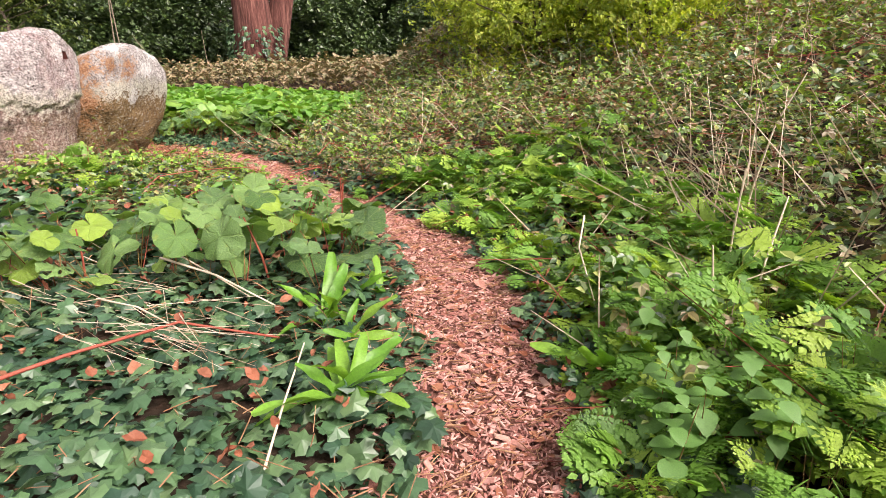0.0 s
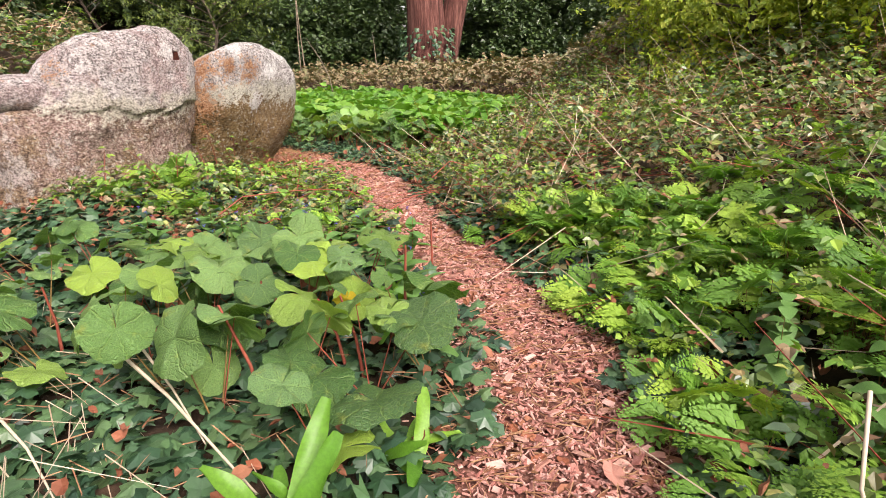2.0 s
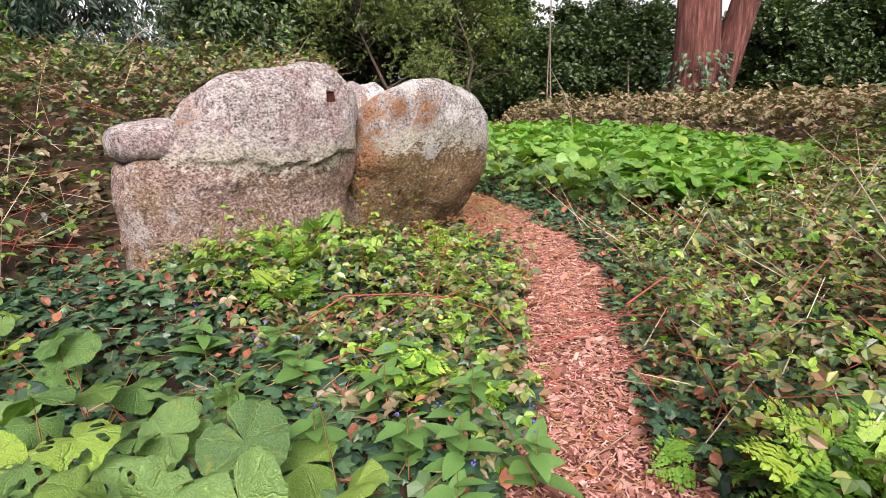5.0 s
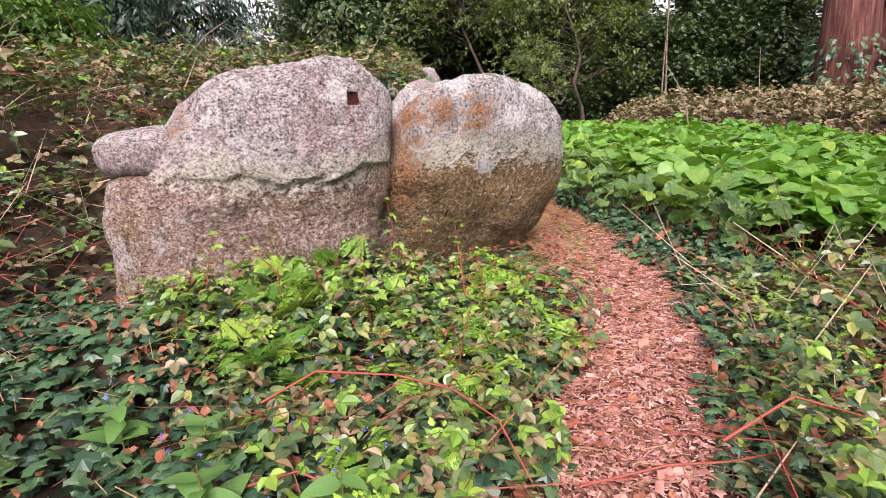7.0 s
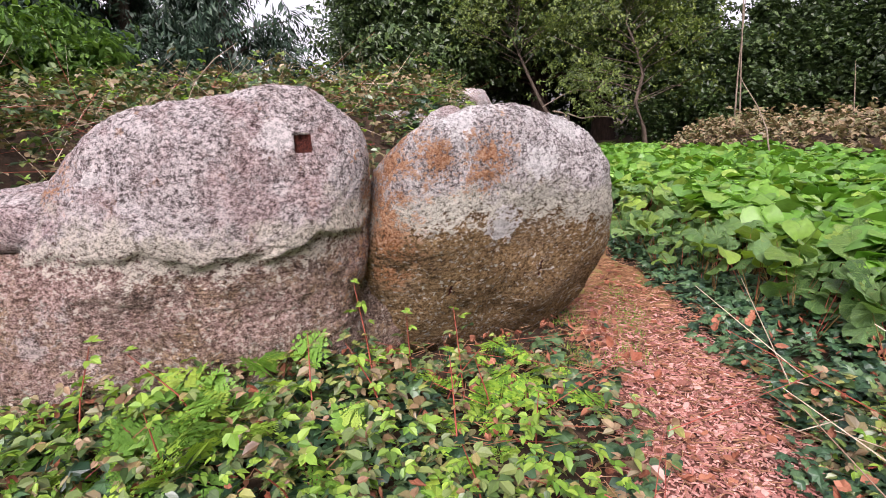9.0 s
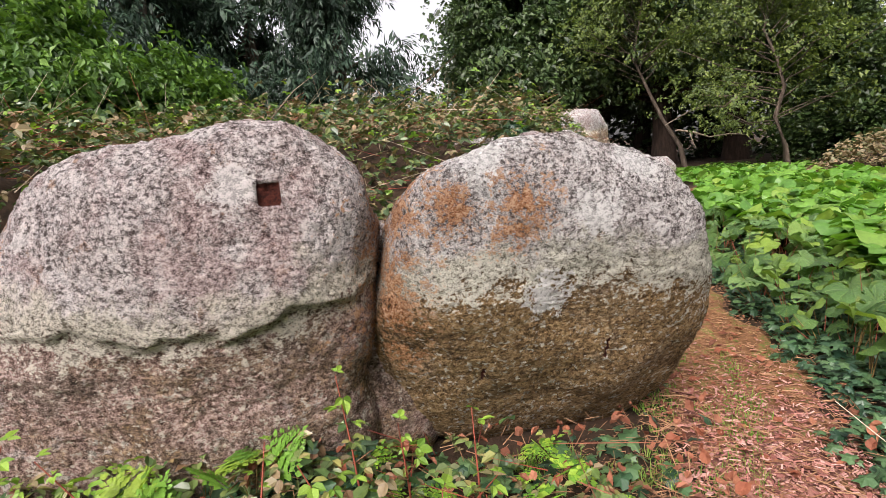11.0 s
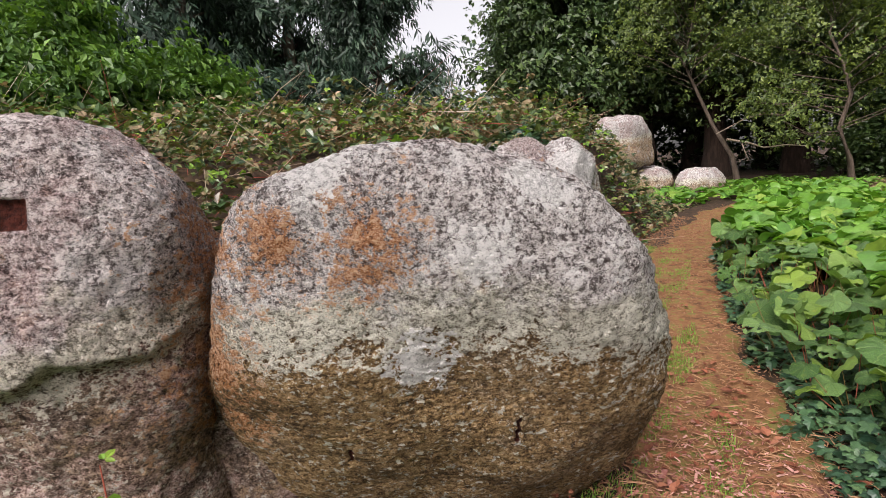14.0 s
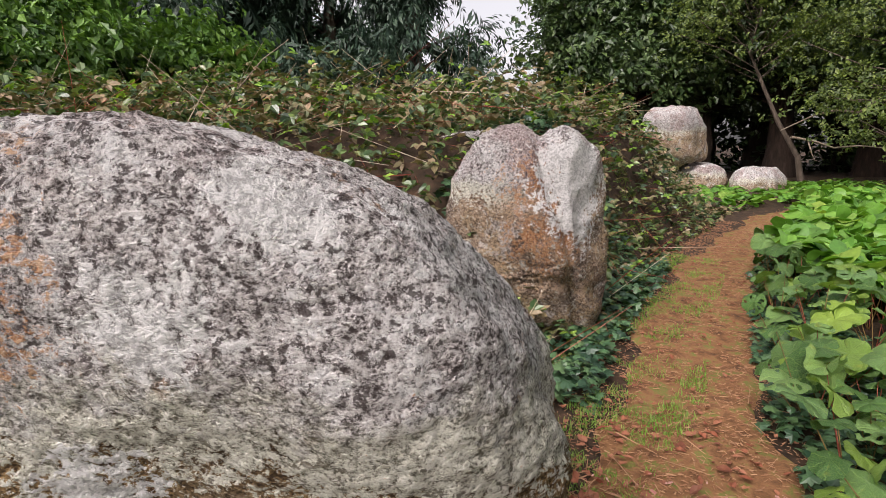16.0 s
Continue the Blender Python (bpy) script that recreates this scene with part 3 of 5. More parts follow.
def ribbon(name, lo, hi, half, material, label, lift):
    """A stretch of the trodden path with uneven edges."""
    seg = np.hypot(*np.diff(TRACK, axis=0).T)
    acc = np.concatenate([[0], np.cumsum(seg)])
    ss = np.arange(lo, hi, 0.12)
    cx, cy = np.interp(ss, acc, TRACK[:, 0]), np.interp(ss, acc, TRACK[:, 1])
    for _ in range(6):
        cx[1:-1], cy[1:-1] = (cx[:-2] + 2 * cx[1:-1] + cx[2:]) / 4, (cy[:-2] + 2 * cy[1:-1] + cy[2:]) / 4
    tx, ty = np.gradient(cx), np.gradient(cy)
    ln = np.hypot(tx, ty)
    nx, ny = ty / ln, -tx / ln
    rows, cols = len(ss), 11
    w = np.linspace(-1, 1, cols)
    hw = half + 0.06 * np.sin(ss * 2.3) + 0.04 * np.sin(ss * 7.1 + 1)
    X, Y = cx[:, None] + nx[:, None] * w * hw[:, None], cy[:, None] + ny[:, None] * w * hw[:, None]
    Z = soil(X, Y) + lift + 0.015 * np.sin(X * 9) * np.cos(Y * 8) - 0.03 * (1 - w[None] ** 2) * 0.3
    Z[:, 0] -= 0.05
    Z[:, -1] -= 0.05
    i = np.arange(rows * cols).reshape(rows, cols)
    q = np.stack([i[:-1, :-1], i[:-1, 1:], i[1:, 1:], i[1:, :-1]], -1).reshape(-1, 4)
    me = mesh_from(name, np.stack([X, Y, Z], -1).reshape(-1, 3), q, material)
    me.attributes.new("moss", "FLOAT", "POINT").data.foreach_set("value", np.repeat(smooth(14.4, 18.2, ss), cols).astype(np.float32))
    return tagged(new(name, me), label, "path", "", "structure")


footpath = ribbon("path", 0, 34.5, 0.46, PATHSOIL, "narrow footpath of red bark mulch turning to mossy trodden soil", 0.03)


# ---- boulders ----
def boulder(name, centre, radii, yaw, n, m, lean_a, lean_b, material, label, rough=0.035, seed=0.0, res=(150, 220), crust_z=0.9, white=(), rust=(), dark_inset=None, ledge=None, flat=-9.0, shade_side=0.0, facets=0, cleft=None, flare=0.0, grooves=(), creases=()):
    """A weathered stone: rounded block with lumps, ledges and a lichen crust above crust_z."""
    th = np.linspace(0, math.pi, res[0])
    ph = np.linspace(0, 2 * math.pi, res[1], endpoint=False)
    TH, PH = np.meshgrid(th, ph, indexing="ij")
    d = np.stack([np.sin(TH) * np.cos(PH), np.sin(TH) * np.sin(PH), np.cos(TH)], -1)
    k = ((np.abs(d[..., 0]) / radii[0]) ** n + (np.abs(d[..., 1]) / radii[1]) ** n) ** (m / n) + (np.abs(d[..., 2]) / radii[2]) ** m
    q = d / (k ** (1 / m))[..., None]
    off = Vector((seed * 7.3, seed * 3.1, seed * 5.7))
    flatq = q.reshape(-1, 3)
    disp = np.array([rough * 1.6 * noise.noise(Vector(p) * 2.1 + off) + rough * 0.7 * noise.noise(Vector(p) * 5.0 + off) + rough * 0.3 * abs(noise.noise(Vector((p[0], p[1], p[2] * 1.3)) * 9.0 + off)) + rough * 0.18 * noise.noise(Vector((p[0], p[1], p[2] * 1.2)) * 21.0 + off) + rough * 0.25 * noise.noise(Vector((p[0], p[1], p[2] * 1.8)) * 46.0 + off) for p in flatq]).reshape(TH.shape)
    if facets:
        r = np.random.default_rng(facets)
        for _ in range(9):
            nrm = r.normal(size=3)
            nrm /= np.linalg.norm(nrm)
            reach = np.max(q @ nrm) * r.uniform(0.74, 0.9)
            over = np.maximum(q @ nrm - reach, 0)
            q = q - 0.85 * over[..., None] * nrm
    q = q + d * disp[..., None]
    z = q[..., 2]
    a, b = q[..., 0] + lean_a * z, q[..., 1] + lean_b * np.maximum(z, 0) if lean_b > 0.1 else q[..., 1] + lean_b * z
    b = b - flare * smooth(0.45, -0.3, z) * smooth(0.0, -0.6, b)
    X = centre[0] + a * math.cos(yaw) - b * math.sin(yaw)
    Y = centre[1] + a * math.sin(yaw) + b * math.cos(yaw)
    Z = np.maximum(centre[2] + z, flat)
    if ledge:
        front = smooth(0.1, 0.5, a / radii[0])
        X = X + front * ledge[1] * smooth(-0.025, 0.025, Z - ledge[0] - 0.04 * np.sin(Y * 5) - 0.02 * np.sin(Y * 17 + 1) - 0.01 * np.sin(Y * 41)) * (0.4 + 0.6 * smooth(1.5, 1.0, Z))
    if cleft:
        Z = Z - cleft[1] * np.exp(-((Y - cleft[0]) / 0.09) ** 2) * smooth(0.2, 0.7, z / radii[2])
        X = X - 0.07 * np.exp(-((Y - cleft[0] + 0.25 * (z - 0.5)) / 0.05) ** 2) * (a > 0)
    # square dark red-brown patch, set in slightly
    if dark_inset:
        h = np.maximum(np.abs(Y - dark_inset[1]), np.abs(Z - dark_inset[2]))
        cut = smooth(dark_inset[3], dark_inset[3] * 0.6, h) * (X > centre[0])
        X = X - 0.025 * cut
    for cz, ph_, deep in creases:
        X = X - deep * (0.5 + 0.5 * np.sin(Y * 3.1 + ph_ * 2)) * np.exp(-((Z - cz - 0.05 * np.sin(Y * 4 + ph_) - 0.025 * np.sin(Y * 13 + ph_) - 0.012 * np.sin(Y * 33)) / 0.014) ** 2) * (a > 0)
    slit = np.zeros(X.shape)
    for gy_, z0, z1 in grooves:
        slit = np.maximum(slit, (np.abs(Y - gy_) < 0.006) * (Z > z0) * (Z < z1) * (a > 0))
    X = X - 0.02 * slit
    V = np.stack([X, Y, Z], -1).reshape(-1, 3)
    i = np.arange(res[0] * res[1]).reshape(res)
    j = np.roll(i, -1, 1)
    F = np.stack([i[:-1], i[1:], j[1:], j[:-1]], -1).reshape(-1, 4)
    me = mesh_from(name, V, F, material)
    P = V
    fields = {"crust": (P[:, 2] - crust_z + 0.06 * np.sin(P[:, 1] * 3.1 + seed)) * 5.0 + 0.5}
    for key, spots in (("white", white), ("rust", rust)):
        w = np.full(len(P), -1.0)
        for x, y, zz, rad in spots:
            w = np.maximum(w, 1 - np.linalg.norm(P - np.array((x, y, zz)), axis=1) / rad)
        fields[key] = w
    # slits take the same dark colour, standing in for the shade inside them
    fields["dark_inset"] = np.maximum(cut.ravel() if dark_inset else np.zeros(len(P)), slit.ravel())
    for key, val in fields.items():
        me.attributes.new(key, "FLOAT", "POINT").data.foreach_set("value", np.asarray(val, np.float32))
    return tagged(new(name, me), label, "boulder", "standing boulders")


boulder("boulder", (-4.531, 7.526, 0.693), (0.47, 0.828, 0.90), -0.192, 4.0, 2.1, 0.544, -0.055, STONE,
        "large rounded granite boulder with grey and orange lichen", 0.034, 1.0, (260, 420), 0.93, grooves=[(7.68, 0.57, 0.68), (7.12, 0.52, 0.59)], creases=[(0.7, 0.0, 0.008)],
        white=[(-3.999, 7.09, 1.53, 0.09), (-3.846, 7.70, 1.47, 0.09), (-3.86, 7.95, 1.5, 0.09), (-3.72, 7.95, 1.2, 0.05), (-3.78, 7.5, 1.28, 0.1), (-3.98, 7.34, 0.94, 0.1), (-4.2, 6.98, 0.95, 0.09)],
        rust=[(-4.25, 6.76, 1.1, 0.22), (-4.2, 6.73, 0.95, 0.2), (-4.2, 6.82, 1.32, 0.2), (-4.3, 6.84, 1.15, 0.22), (-4.28, 6.84, 0.95, 0.2), (-4.2, 6.86, 1.35, 0.2), (-4.35, 6.8, 0.75, 0.15), (-3.864, 7.2, 1.35, 0.16), (-3.9, 7.18, 1.22, 0.1), (-4.0, 6.95, 1.34, 0.15), (-4.3, 6.86, 1.2, 0.25), (-4.3, 6.85, 1.4, 0.2), (-3.72, 7.6, 1.28, 0.05)])
boulder("boulder", (-4.72, 5.84, 0.66), (0.47, 0.85, 1.09), -0.24, 2.6, 2.5, 0.25, 0.3, STONE_PINK,
        "broad granite boulder with a square dark red-brown patch and pale lichen", 0.036, 2.0, (270, 420), 0.97,
        white=[(-4.12, 6.17, 1.49, 0.1), (-4.319, 5.417, 1.388, 0.05), (-4.2, 6.0, 1.12, 0.1), (-4.25, 5.8, 1.5, 0.06)],
        rust=[(-4.45, 5.2, 1.4, 0.14), (-4.45, 6.68, 1.25, 0.3), (-4.45, 6.68, 0.9, 0.3)], dark_inset=(-4.12, 6.291, 1.469, 0.05), ledge=(1.0, 0.035), flare=0.16, creases=[(0.86, 2.0, 0.01), (0.96, 0.5, 0.014), (0.6, 3.5, 0.007)])
boulder("boulder", (-4.85, 5.29, 0.45), (0.42, 0.44, 0.65), -0.2, 4.0, 5.0, 0.03, 0.0, STONE_PINK,
        "low squared granite block against the broad boulder", 0.035, 3.0, (140, 200), 1.25)
boulder("boulder", (-4.87, 5.29, 1.18), (0.4, 0.44, 0.16), -0.15, 3.4, 3.0, 0.0, 0.0, STONE_PINK,
        "flat-topped granite slab lying on the low block", 0.03, 4.0, (90, 140), 0.2)
boulder("boulder", (-4.85, 6.76, 0.5), (0.4, 0.32, 0.76), -0.2, 2.5, 2.5, 0.1, 0.0, STONE_PINK,
        "narrow stone wedged between the two great boulders", 0.03, 11.0, (90, 120), 1.6)
boulder("boulder", (-7.3, 9.1, 0.76), (0.45, 0.62, 0.92), -0.35, 2.8, 2.6, 0.1, 0.05, STONE_PALE,
        "upright split granite boulder with orange and white lichen", 0.06, 5.0, (130, 180), 1.2,
        white=[(-6.82, 9.38, 1.32, 0.34), (-6.84, 9.36, 1.05, 0.22)], rust=[(-6.9, 9.1, 1.25, 0.3), (-6.9, 9.1, 0.9, 0.3)], facets=5, cleft=(9.16, 0.12))
boulder("boulder", (-8.9, 9.1, 0.8), (0.6, 0.55, 0.92), -0.2, 3.4, 3.6, 0.0, -0.05, STONE_PALE,
        "squared granite boulder standing behind the split boulder", 0.06, 12.0, (90, 130), 1.1, facets=4, rust=[(-7.8, 8.6, 1.2, 0.3)])
boulder("boulder", (-19.6, 17.4, 1.75), (0.75, 0.95, 0.92), 0.6, 3.6, 3.4, 0.0, -0.22, STONE_PALE, "pale boulder perched on smaller stones", 0.07, 6.0, (70, 100), 1.9, facets=8)
boulder("boulder", (-19.6, 18.3, 0.42), (0.7, 0.75, 0.55), 0.6, 2.6, 2.5, 0.0, 0.0, STONE_PALE, "brown boulder under the perched stone", 0.07, 7.0, (60, 90), 0.6, facets=9)
boulder("boulder", (-18.6, 19.55, 0.32), (0.7, 0.98, 0.56), 0.6, 2.3, 2.2, 0.0, 0.0, STONE_PALE, "low rounded boulder beside the stone pile", 0.06, 8.0, (60, 90), 0.4)
boulder("boulder", (-20.0, 17.2, 0.45), (0.6, 0.7, 0.5), 0.6, 2.6, 2.5, 0.0, 0.0, STONE_PALE, "half-hidden grey boulder under the perched stone", 0.07, 9.0, (60, 90), 0.4)


# ---- trees ----
def tree(place, height, girth, leaf, leaf_mat, label, category="tree", clumps=26, spread=3.0, low=0.1, per=160, size=0.45, bark=BARK, seed=0, bare=0.0, trunk_bend=0.3, droop=0.0):
    """Tapered trunk, limbs to each clump of foliage, and a crown of many small sprigs."""
    r = np.random.default_rng(1000 + seed)
    base = new("tree" if category == "tree" else "shrub")
    base.location = place
    tagged(base, label, category, "trees and shrubs round the clearing")
    zs = np.linspace(-0.15, height * 0.92, 8)
    bend = np.cumsum(r.normal(0, trunk_bend * height / 40, (8, 2)), 0)
    bend -= bend[0]
    spine = np.column_stack([bend, zs])
    radii = girth * (1 - 0.85 * np.linspace(0, 1, 8)) * np.where(np.arange(8) == 0, 1.35, 1)
    v, f = tube(spine, radii, 12)
    part("trunk", mesh_from("trunk", v, f, bark), base)
    P, R, limbs = [], [], []
    for c in range(clumps):
        u = low + (1 - low) * (c + r.uniform(0, 1)) / clumps
        z = height * u
        reach = spread * (math.sin(math.pi * min(1, 0.25 + 0.72 * u)) ** 0.7 if category != "fir" else 1.05 - u) * r.uniform(0.55, 1.1)
        a = r.uniform(0, 6.28)
        at = np.array([np.interp(z, zs, spine[:, 0]), np.interp(z, zs, spine[:, 1]), z])
        tip = at + np.array([math.cos(a) * reach, math.sin(a) * reach, r.uniform(-0.2, 0.5) - droop * reach])
        start = np.array([np.interp(z * 0.8, zs, spine[:, 0]), np.interp(z * 0.8, zs, spine[:, 1]), z * 0.8])
        midp = (start + tip) / 2 + r.normal(0, 0.15, 3) * reach * 0.4
        limbs.append(tube([start, midp, tip], [girth * 0.28 * (1.1 - u), girth * 0.17 * (1.1 - u) + 0.01, 0.01], 6))
        w = max(0.5, 0.42 * reach)
        n = int(per * r.uniform(0.7, 1.3))
        k = r.normal(0, 1, (n, 3)) * np.array([w, w, w * 0.6]) * 0.6
        along = r.uniform(0.25, 1.05, n)[:, None]
        P.append(midp + (tip - midp) * along + k)
        R.append(turns(np.full(n, a - math.pi / 2) + r.normal(0, 0.9, n), r.normal(-0.2 - droop, 0.5, n), r.normal(0, 0.4, n)))
    part("limb", mesh_from("limb", *join(limbs), bark), base)
    P, R = np.concatenate(P), np.concatenate(R)
    P[:, 2] = np.maximum(P[:, 2], 0.1)
    strew("crown", leaf, P, R, size * r.uniform(0.6, 1.3, len(P)), leaf_mat, "", "", parent=base)
    return base


BROAD, SMALL = sprig(1, kite(0.36), 5), sprig(2, kite(0.31), 6)
FIRS = fir_spray(3)


def toward(yaw, dist, x=-2.0, y=6.0):
    return (x - dist * math.sin(radians(yaw)), y + dist * math.cos(radians(yaw)), 0)


# tall firs behind the left bank, with a gap of sky beside them
for i, (yaw, dist, h) in enumerate([(97, 21, 15), (88, 23, 16), (80, 22, 14), (108, 20, 13), (120, 22, 14)]):
    tree(toward(yaw, dist), h, 0.35, FIRS, FIR, "tall dark fir with drooping boughs", "fir", 60, 3.6, 0.05, 85, 0.95, seed=i, droop=0.22)
# leafy shrubs in front of the firs
for i, (yaw, dist, h) in enumerate([(118, 12, 4.6), (108, 13, 4.4), (99, 14, 3.6), (104, 11.5, 4.3), (96, 12.5, 3.6), (112, 11, 4.6), (131, 12, 4.2), (144, 12, 4.0)]):
    tree(toward(yaw, dist), h, 0.09, SMALL, ELDER, "leafy bright green elder shrub on the bank", "shrub", 30, 1.9, 0.1, 130, 0.36, seed=20 + i)
# ivy-clad trunk and dark yews round the stone pile
for i, (yaw, dist, h, sp) in enumerate([(66.5, 27, 13, 1.0)]):
    tree(toward(yaw, dist), h, 0.5, BROAD, EVERGREEN, "tree trunk thickly clad in dark ivy", "tree", 60, 0.9, 0.02, 120, 0.45, seed=40 + i, trunk_bend=0.1)
# yews from 34 m out are added as a canopy that darkens the hollow
for i, (yaw, dist, h, sp) in enumerate([(61.5, 28, 13, 3.6), (56, 29, 12, 4.5), (50, 29, 12, 4.5), (44, 30, 12, 4.5), (59, 34, 12, 5.0), (52, 34, 12, 5.0), (46, 35, 12, 5.0), (63.5, 38, 12, 4.0), (56, 39, 12, 5.0)]):
    tree(toward(yaw, dist), h, 0.55, SMALL, EVERGREEN, "dark evergreen yew with a bare lower trunk, rear rows added for shade", "tree", 60, sp, 0.3, 105, 0.7, SHADEBARK, seed=50 + i, droop=-0.05)
for i, (yaw, dist, h) in enumerate([(48, 25, 9), (40, 23.5, 7.5)]):
    tree(toward(yaw, dist), h, 0.1, SMALL, LIGHTLEAF, "spreading tree with light spring leaves and bare limbs", "tree", 40, 3.4, (0.5, 0.24)[i], 60, 0.34, seed=60 + i, trunk_bend=1.2)
# ivy hedge and evergreens beyond the butterbur
for i, (yaw, dist, h) in enumerate([(36, 26, 5.6), (31, 24, 4.8), (26.5, 25, 5.2), (22, 24, 4.6), (13, 25.5, 4.6), (10, 23, 4.2), (5, 24, 4.6), (0, 24, 5.2), (-6, 24, 6), (-13, 23, 8), (-21, 23, 8), (-30, 22, 8)]):
    tree(toward(yaw, dist), h, 0.25, BROAD, EVERGREEN, "dense dark ivy-covered evergreen shrub", "tree", 44, 2.1, 0.0, 115, 0.46, seed=70 + i)
# the great red-barked trunk
big = tree((-7.6, 24.2, 0), 22, 0.85, BROAD, EVERGREEN, "massive tree with reddish fibrous bark and ivy at its foot", "tree", 20, 5.0, 0.5, 90, 0.5, REDBARK, seed=90, trunk_bend=0.05)
part("second_stem", mesh_from("second_stem", *tube([(0.3, 0.4, -0.1), (0.6, 0.5, 1.5), (1.2, 0.6, 4.0), (2.1, 0.8, 8.0), (3.0, 1.0, 13.0)], [0.6, 0.5, 0.45, 0.4, 0.3], 14), REDBARK), big, "leaning second stem of shaggy red bark")
part("root_flare", mesh_from("root_flare", *tube([(0, 0, -0.1), (0, 0, 0.25), (0.02, 0, 0.9), (0.03, 0, 1.6)], [1.15, 0.95, 0.86, 0.8], 18), REDBARK), big)
# yellow-green hawthorn scrub above the right bank
for i, (x, y, h) in enumerate([(1.0, 12.5, 2.9), (2.2, 11.2, 2.9), (3.6, 10.2, 3.0), (5.0, 9.5, 3.2), (3.0, 13.5, 3.4), (1.6, 9.8, 2.0), (2.9, 8.7, 2.2)]):
    tree((x, y, float(soil(np.array([x]), np.array([y]))[0])), h, 0.05, SMALL, YELLOWLEAF, "yellow-green hawthorn scrub in young leaf", "shrub", 34, 1.3, 0.05, 85, 0.17, seed=100 + i)
# unseen woodland added round the back of the clearing, also for the light
for i, (yaw, dist, h) in enumerate([(160, 20, 10), (180, 22, 11), (205, 20, 10), (230, 20, 10), (255, 19, 10), (280, 18, 9), (302, 18, 9), (318, 19, 9)]):
    tree(toward(yaw, dist), h, 0.3, BROAD, EVERGREEN, "dark tree added out of view to close the clearing", "tree", 30, 3.2, 0.0, 60, 0.75, seed=120 + i)
# far wood
n = 10000
ya = radians(1) * np.concatenate([rng.uniform(-60, 69.5, n * 3 // 4), rng.uniform(75.5, 170, n // 4)])
di = rng.uniform(33, 42, n)
zz = rng.uniform(0, 1, n) ** 1.2 * (6.5 + 2.5 * np.sin(ya * 23) + 1.5 * np.sin(ya * 61)) * (0.62 + 0.38 * smooth(radians(38), radians(44), ya))
strew("far_wood", BROAD, np.stack([-2 - di * np.sin(ya), 6 + di * np.cos(ya), zz], -1), turns(rng.uniform(0, 6.28, n), rng.normal(0, 0.5, n), rng.normal(0, 0.5, n)), rng.uniform(0.6, 1.3, n), EVERGREEN, "dark far woodland edge", "wood")
n = 5000
ya = radians(1) * rng.uniform(66, 80, n)
di = rng.uniform(36, 42, n)
strew("far_bushes", BROAD, np.stack([-2 - di * np.sin(ya), 6 + di * np.cos(ya), rng.uniform(0, 3.6, n)], -1), turns(rng.uniform(0, 6.28, n), rng.normal(0, 0.5, n), rng.normal(0, 0.5, n)), rng.uniform(0.6, 1.2, n), LIGHTLEAF, "low far bushes under the gap of sky", "bushes")


def along(lo, hi, w0, w1):
    """A sampler of places beside the path: between two distances along it and two offsets to its right."""
    seg = np.hypot(*np.diff(TRACK, axis=0).T)
    acc = np.concatenate([[0], np.cumsum(seg)])

    def pick(n):
        s, o = rng.uniform(lo, hi, n), rng.uniform(w0, w1, n)
        x, y = np.interp(s, acc, TRACK[:, 0]), np.interp(s, acc, TRACK[:, 1])
        tx, ty = np.interp(s + 0.2, acc, TRACK[:, 0]) - np.interp(s - 0.2, acc, TRACK[:, 0]), np.interp(s + 0.2, acc, TRACK[:, 1]) - np.interp(s - 0.2, acc, TRACK[:, 1])
        ln = np.hypot(tx, ty)
        return x + o * ty / ln, y - o * tx / ln
    return pick


# ---- banks of bramble ----
def sample(n, *box):
    if callable(box[0]):
        return box[0](n)
    x0, x1, y0, y1 = box
    return rng.uniform(x0, x1, n), rng.uniform(y0, y1, n)


SPRAY = bramble_spray()


def bramble_layer(name, n, box, accept, material, label, size, deep=0.45):
    x, y = sample(n, *box)
    ok = accept(x, y)
    x, y = x[ok], y[ok]
    top = bank(x, y)
    z = np.maximum(top - deep * rng.uniform(0, 1, len(x)) ** 1.6 + 0.12 * rng.normal(0, 1, len(x)) * (top > 0.3), soil(x, y) + 0.03)
    m = len(x)
    strew(name, SPRAY, np.stack([x, y, z], -1), turns(rng.uniform(0, 6.28, m), rng.normal(0.1, 0.45, m), rng.normal(0, 0.4, m)), size * rng.uniform(0.6, 1.4, m), material, label, "bramble")


def on_right(x, y):
    s, run = from_track(x, y)
    thin = np.where((s < 1.55) & (y < 5.3), 0.4, 1.0)
    return (s > 0.3 + 0.05 * np.sin(run * 5)) & (bank(x, y) > 0.07) & ~inside(x, y, PATCH) & (rng.uniform(0, 1, x.shape) < thin)


def on_left(x, y):
    s, run = from_track(x, y)
    return (s < -0.7) & (bank(x, y) > 0.12)


bramble_layer("bramble_bank", 27000, (-4, 3.2, 0.5, 9), on_right, BRAMBLE, "tangled bank of green brambles beside the path", 0.085)
bramble_layer("bramble_bank", 22000, (-4, 8.5, 4, 15), lambda x, y: on_right(x, y) & ((x > 2.4) | (y > 8)), BRAMBLE, "higher tangle of green brambles on the bank", 0.12)
bramble_layer("bramble_bank", 9000, (0.6, 8.5, -4, 4.2), lambda x, y: on_right(x, y) & ((x > 3.0) | (y < 0.6)), BRAMBLE, "brambles on the bank behind the start", 0.14)
# brown leaves mixed through the high bank's green
bramble_layer("bramble_bank", 16000, (-15, -2.2, -3, 17), on_left, BROWNLEAF, "brownish brambles mixed into the high bank", 0.13)
bramble_layer("bramble_bank", 24000, (-15, -2.2, -3, 17), on_left, DARKBRAMBLE, "high bank of green brambles behind the boulders", 0.14)
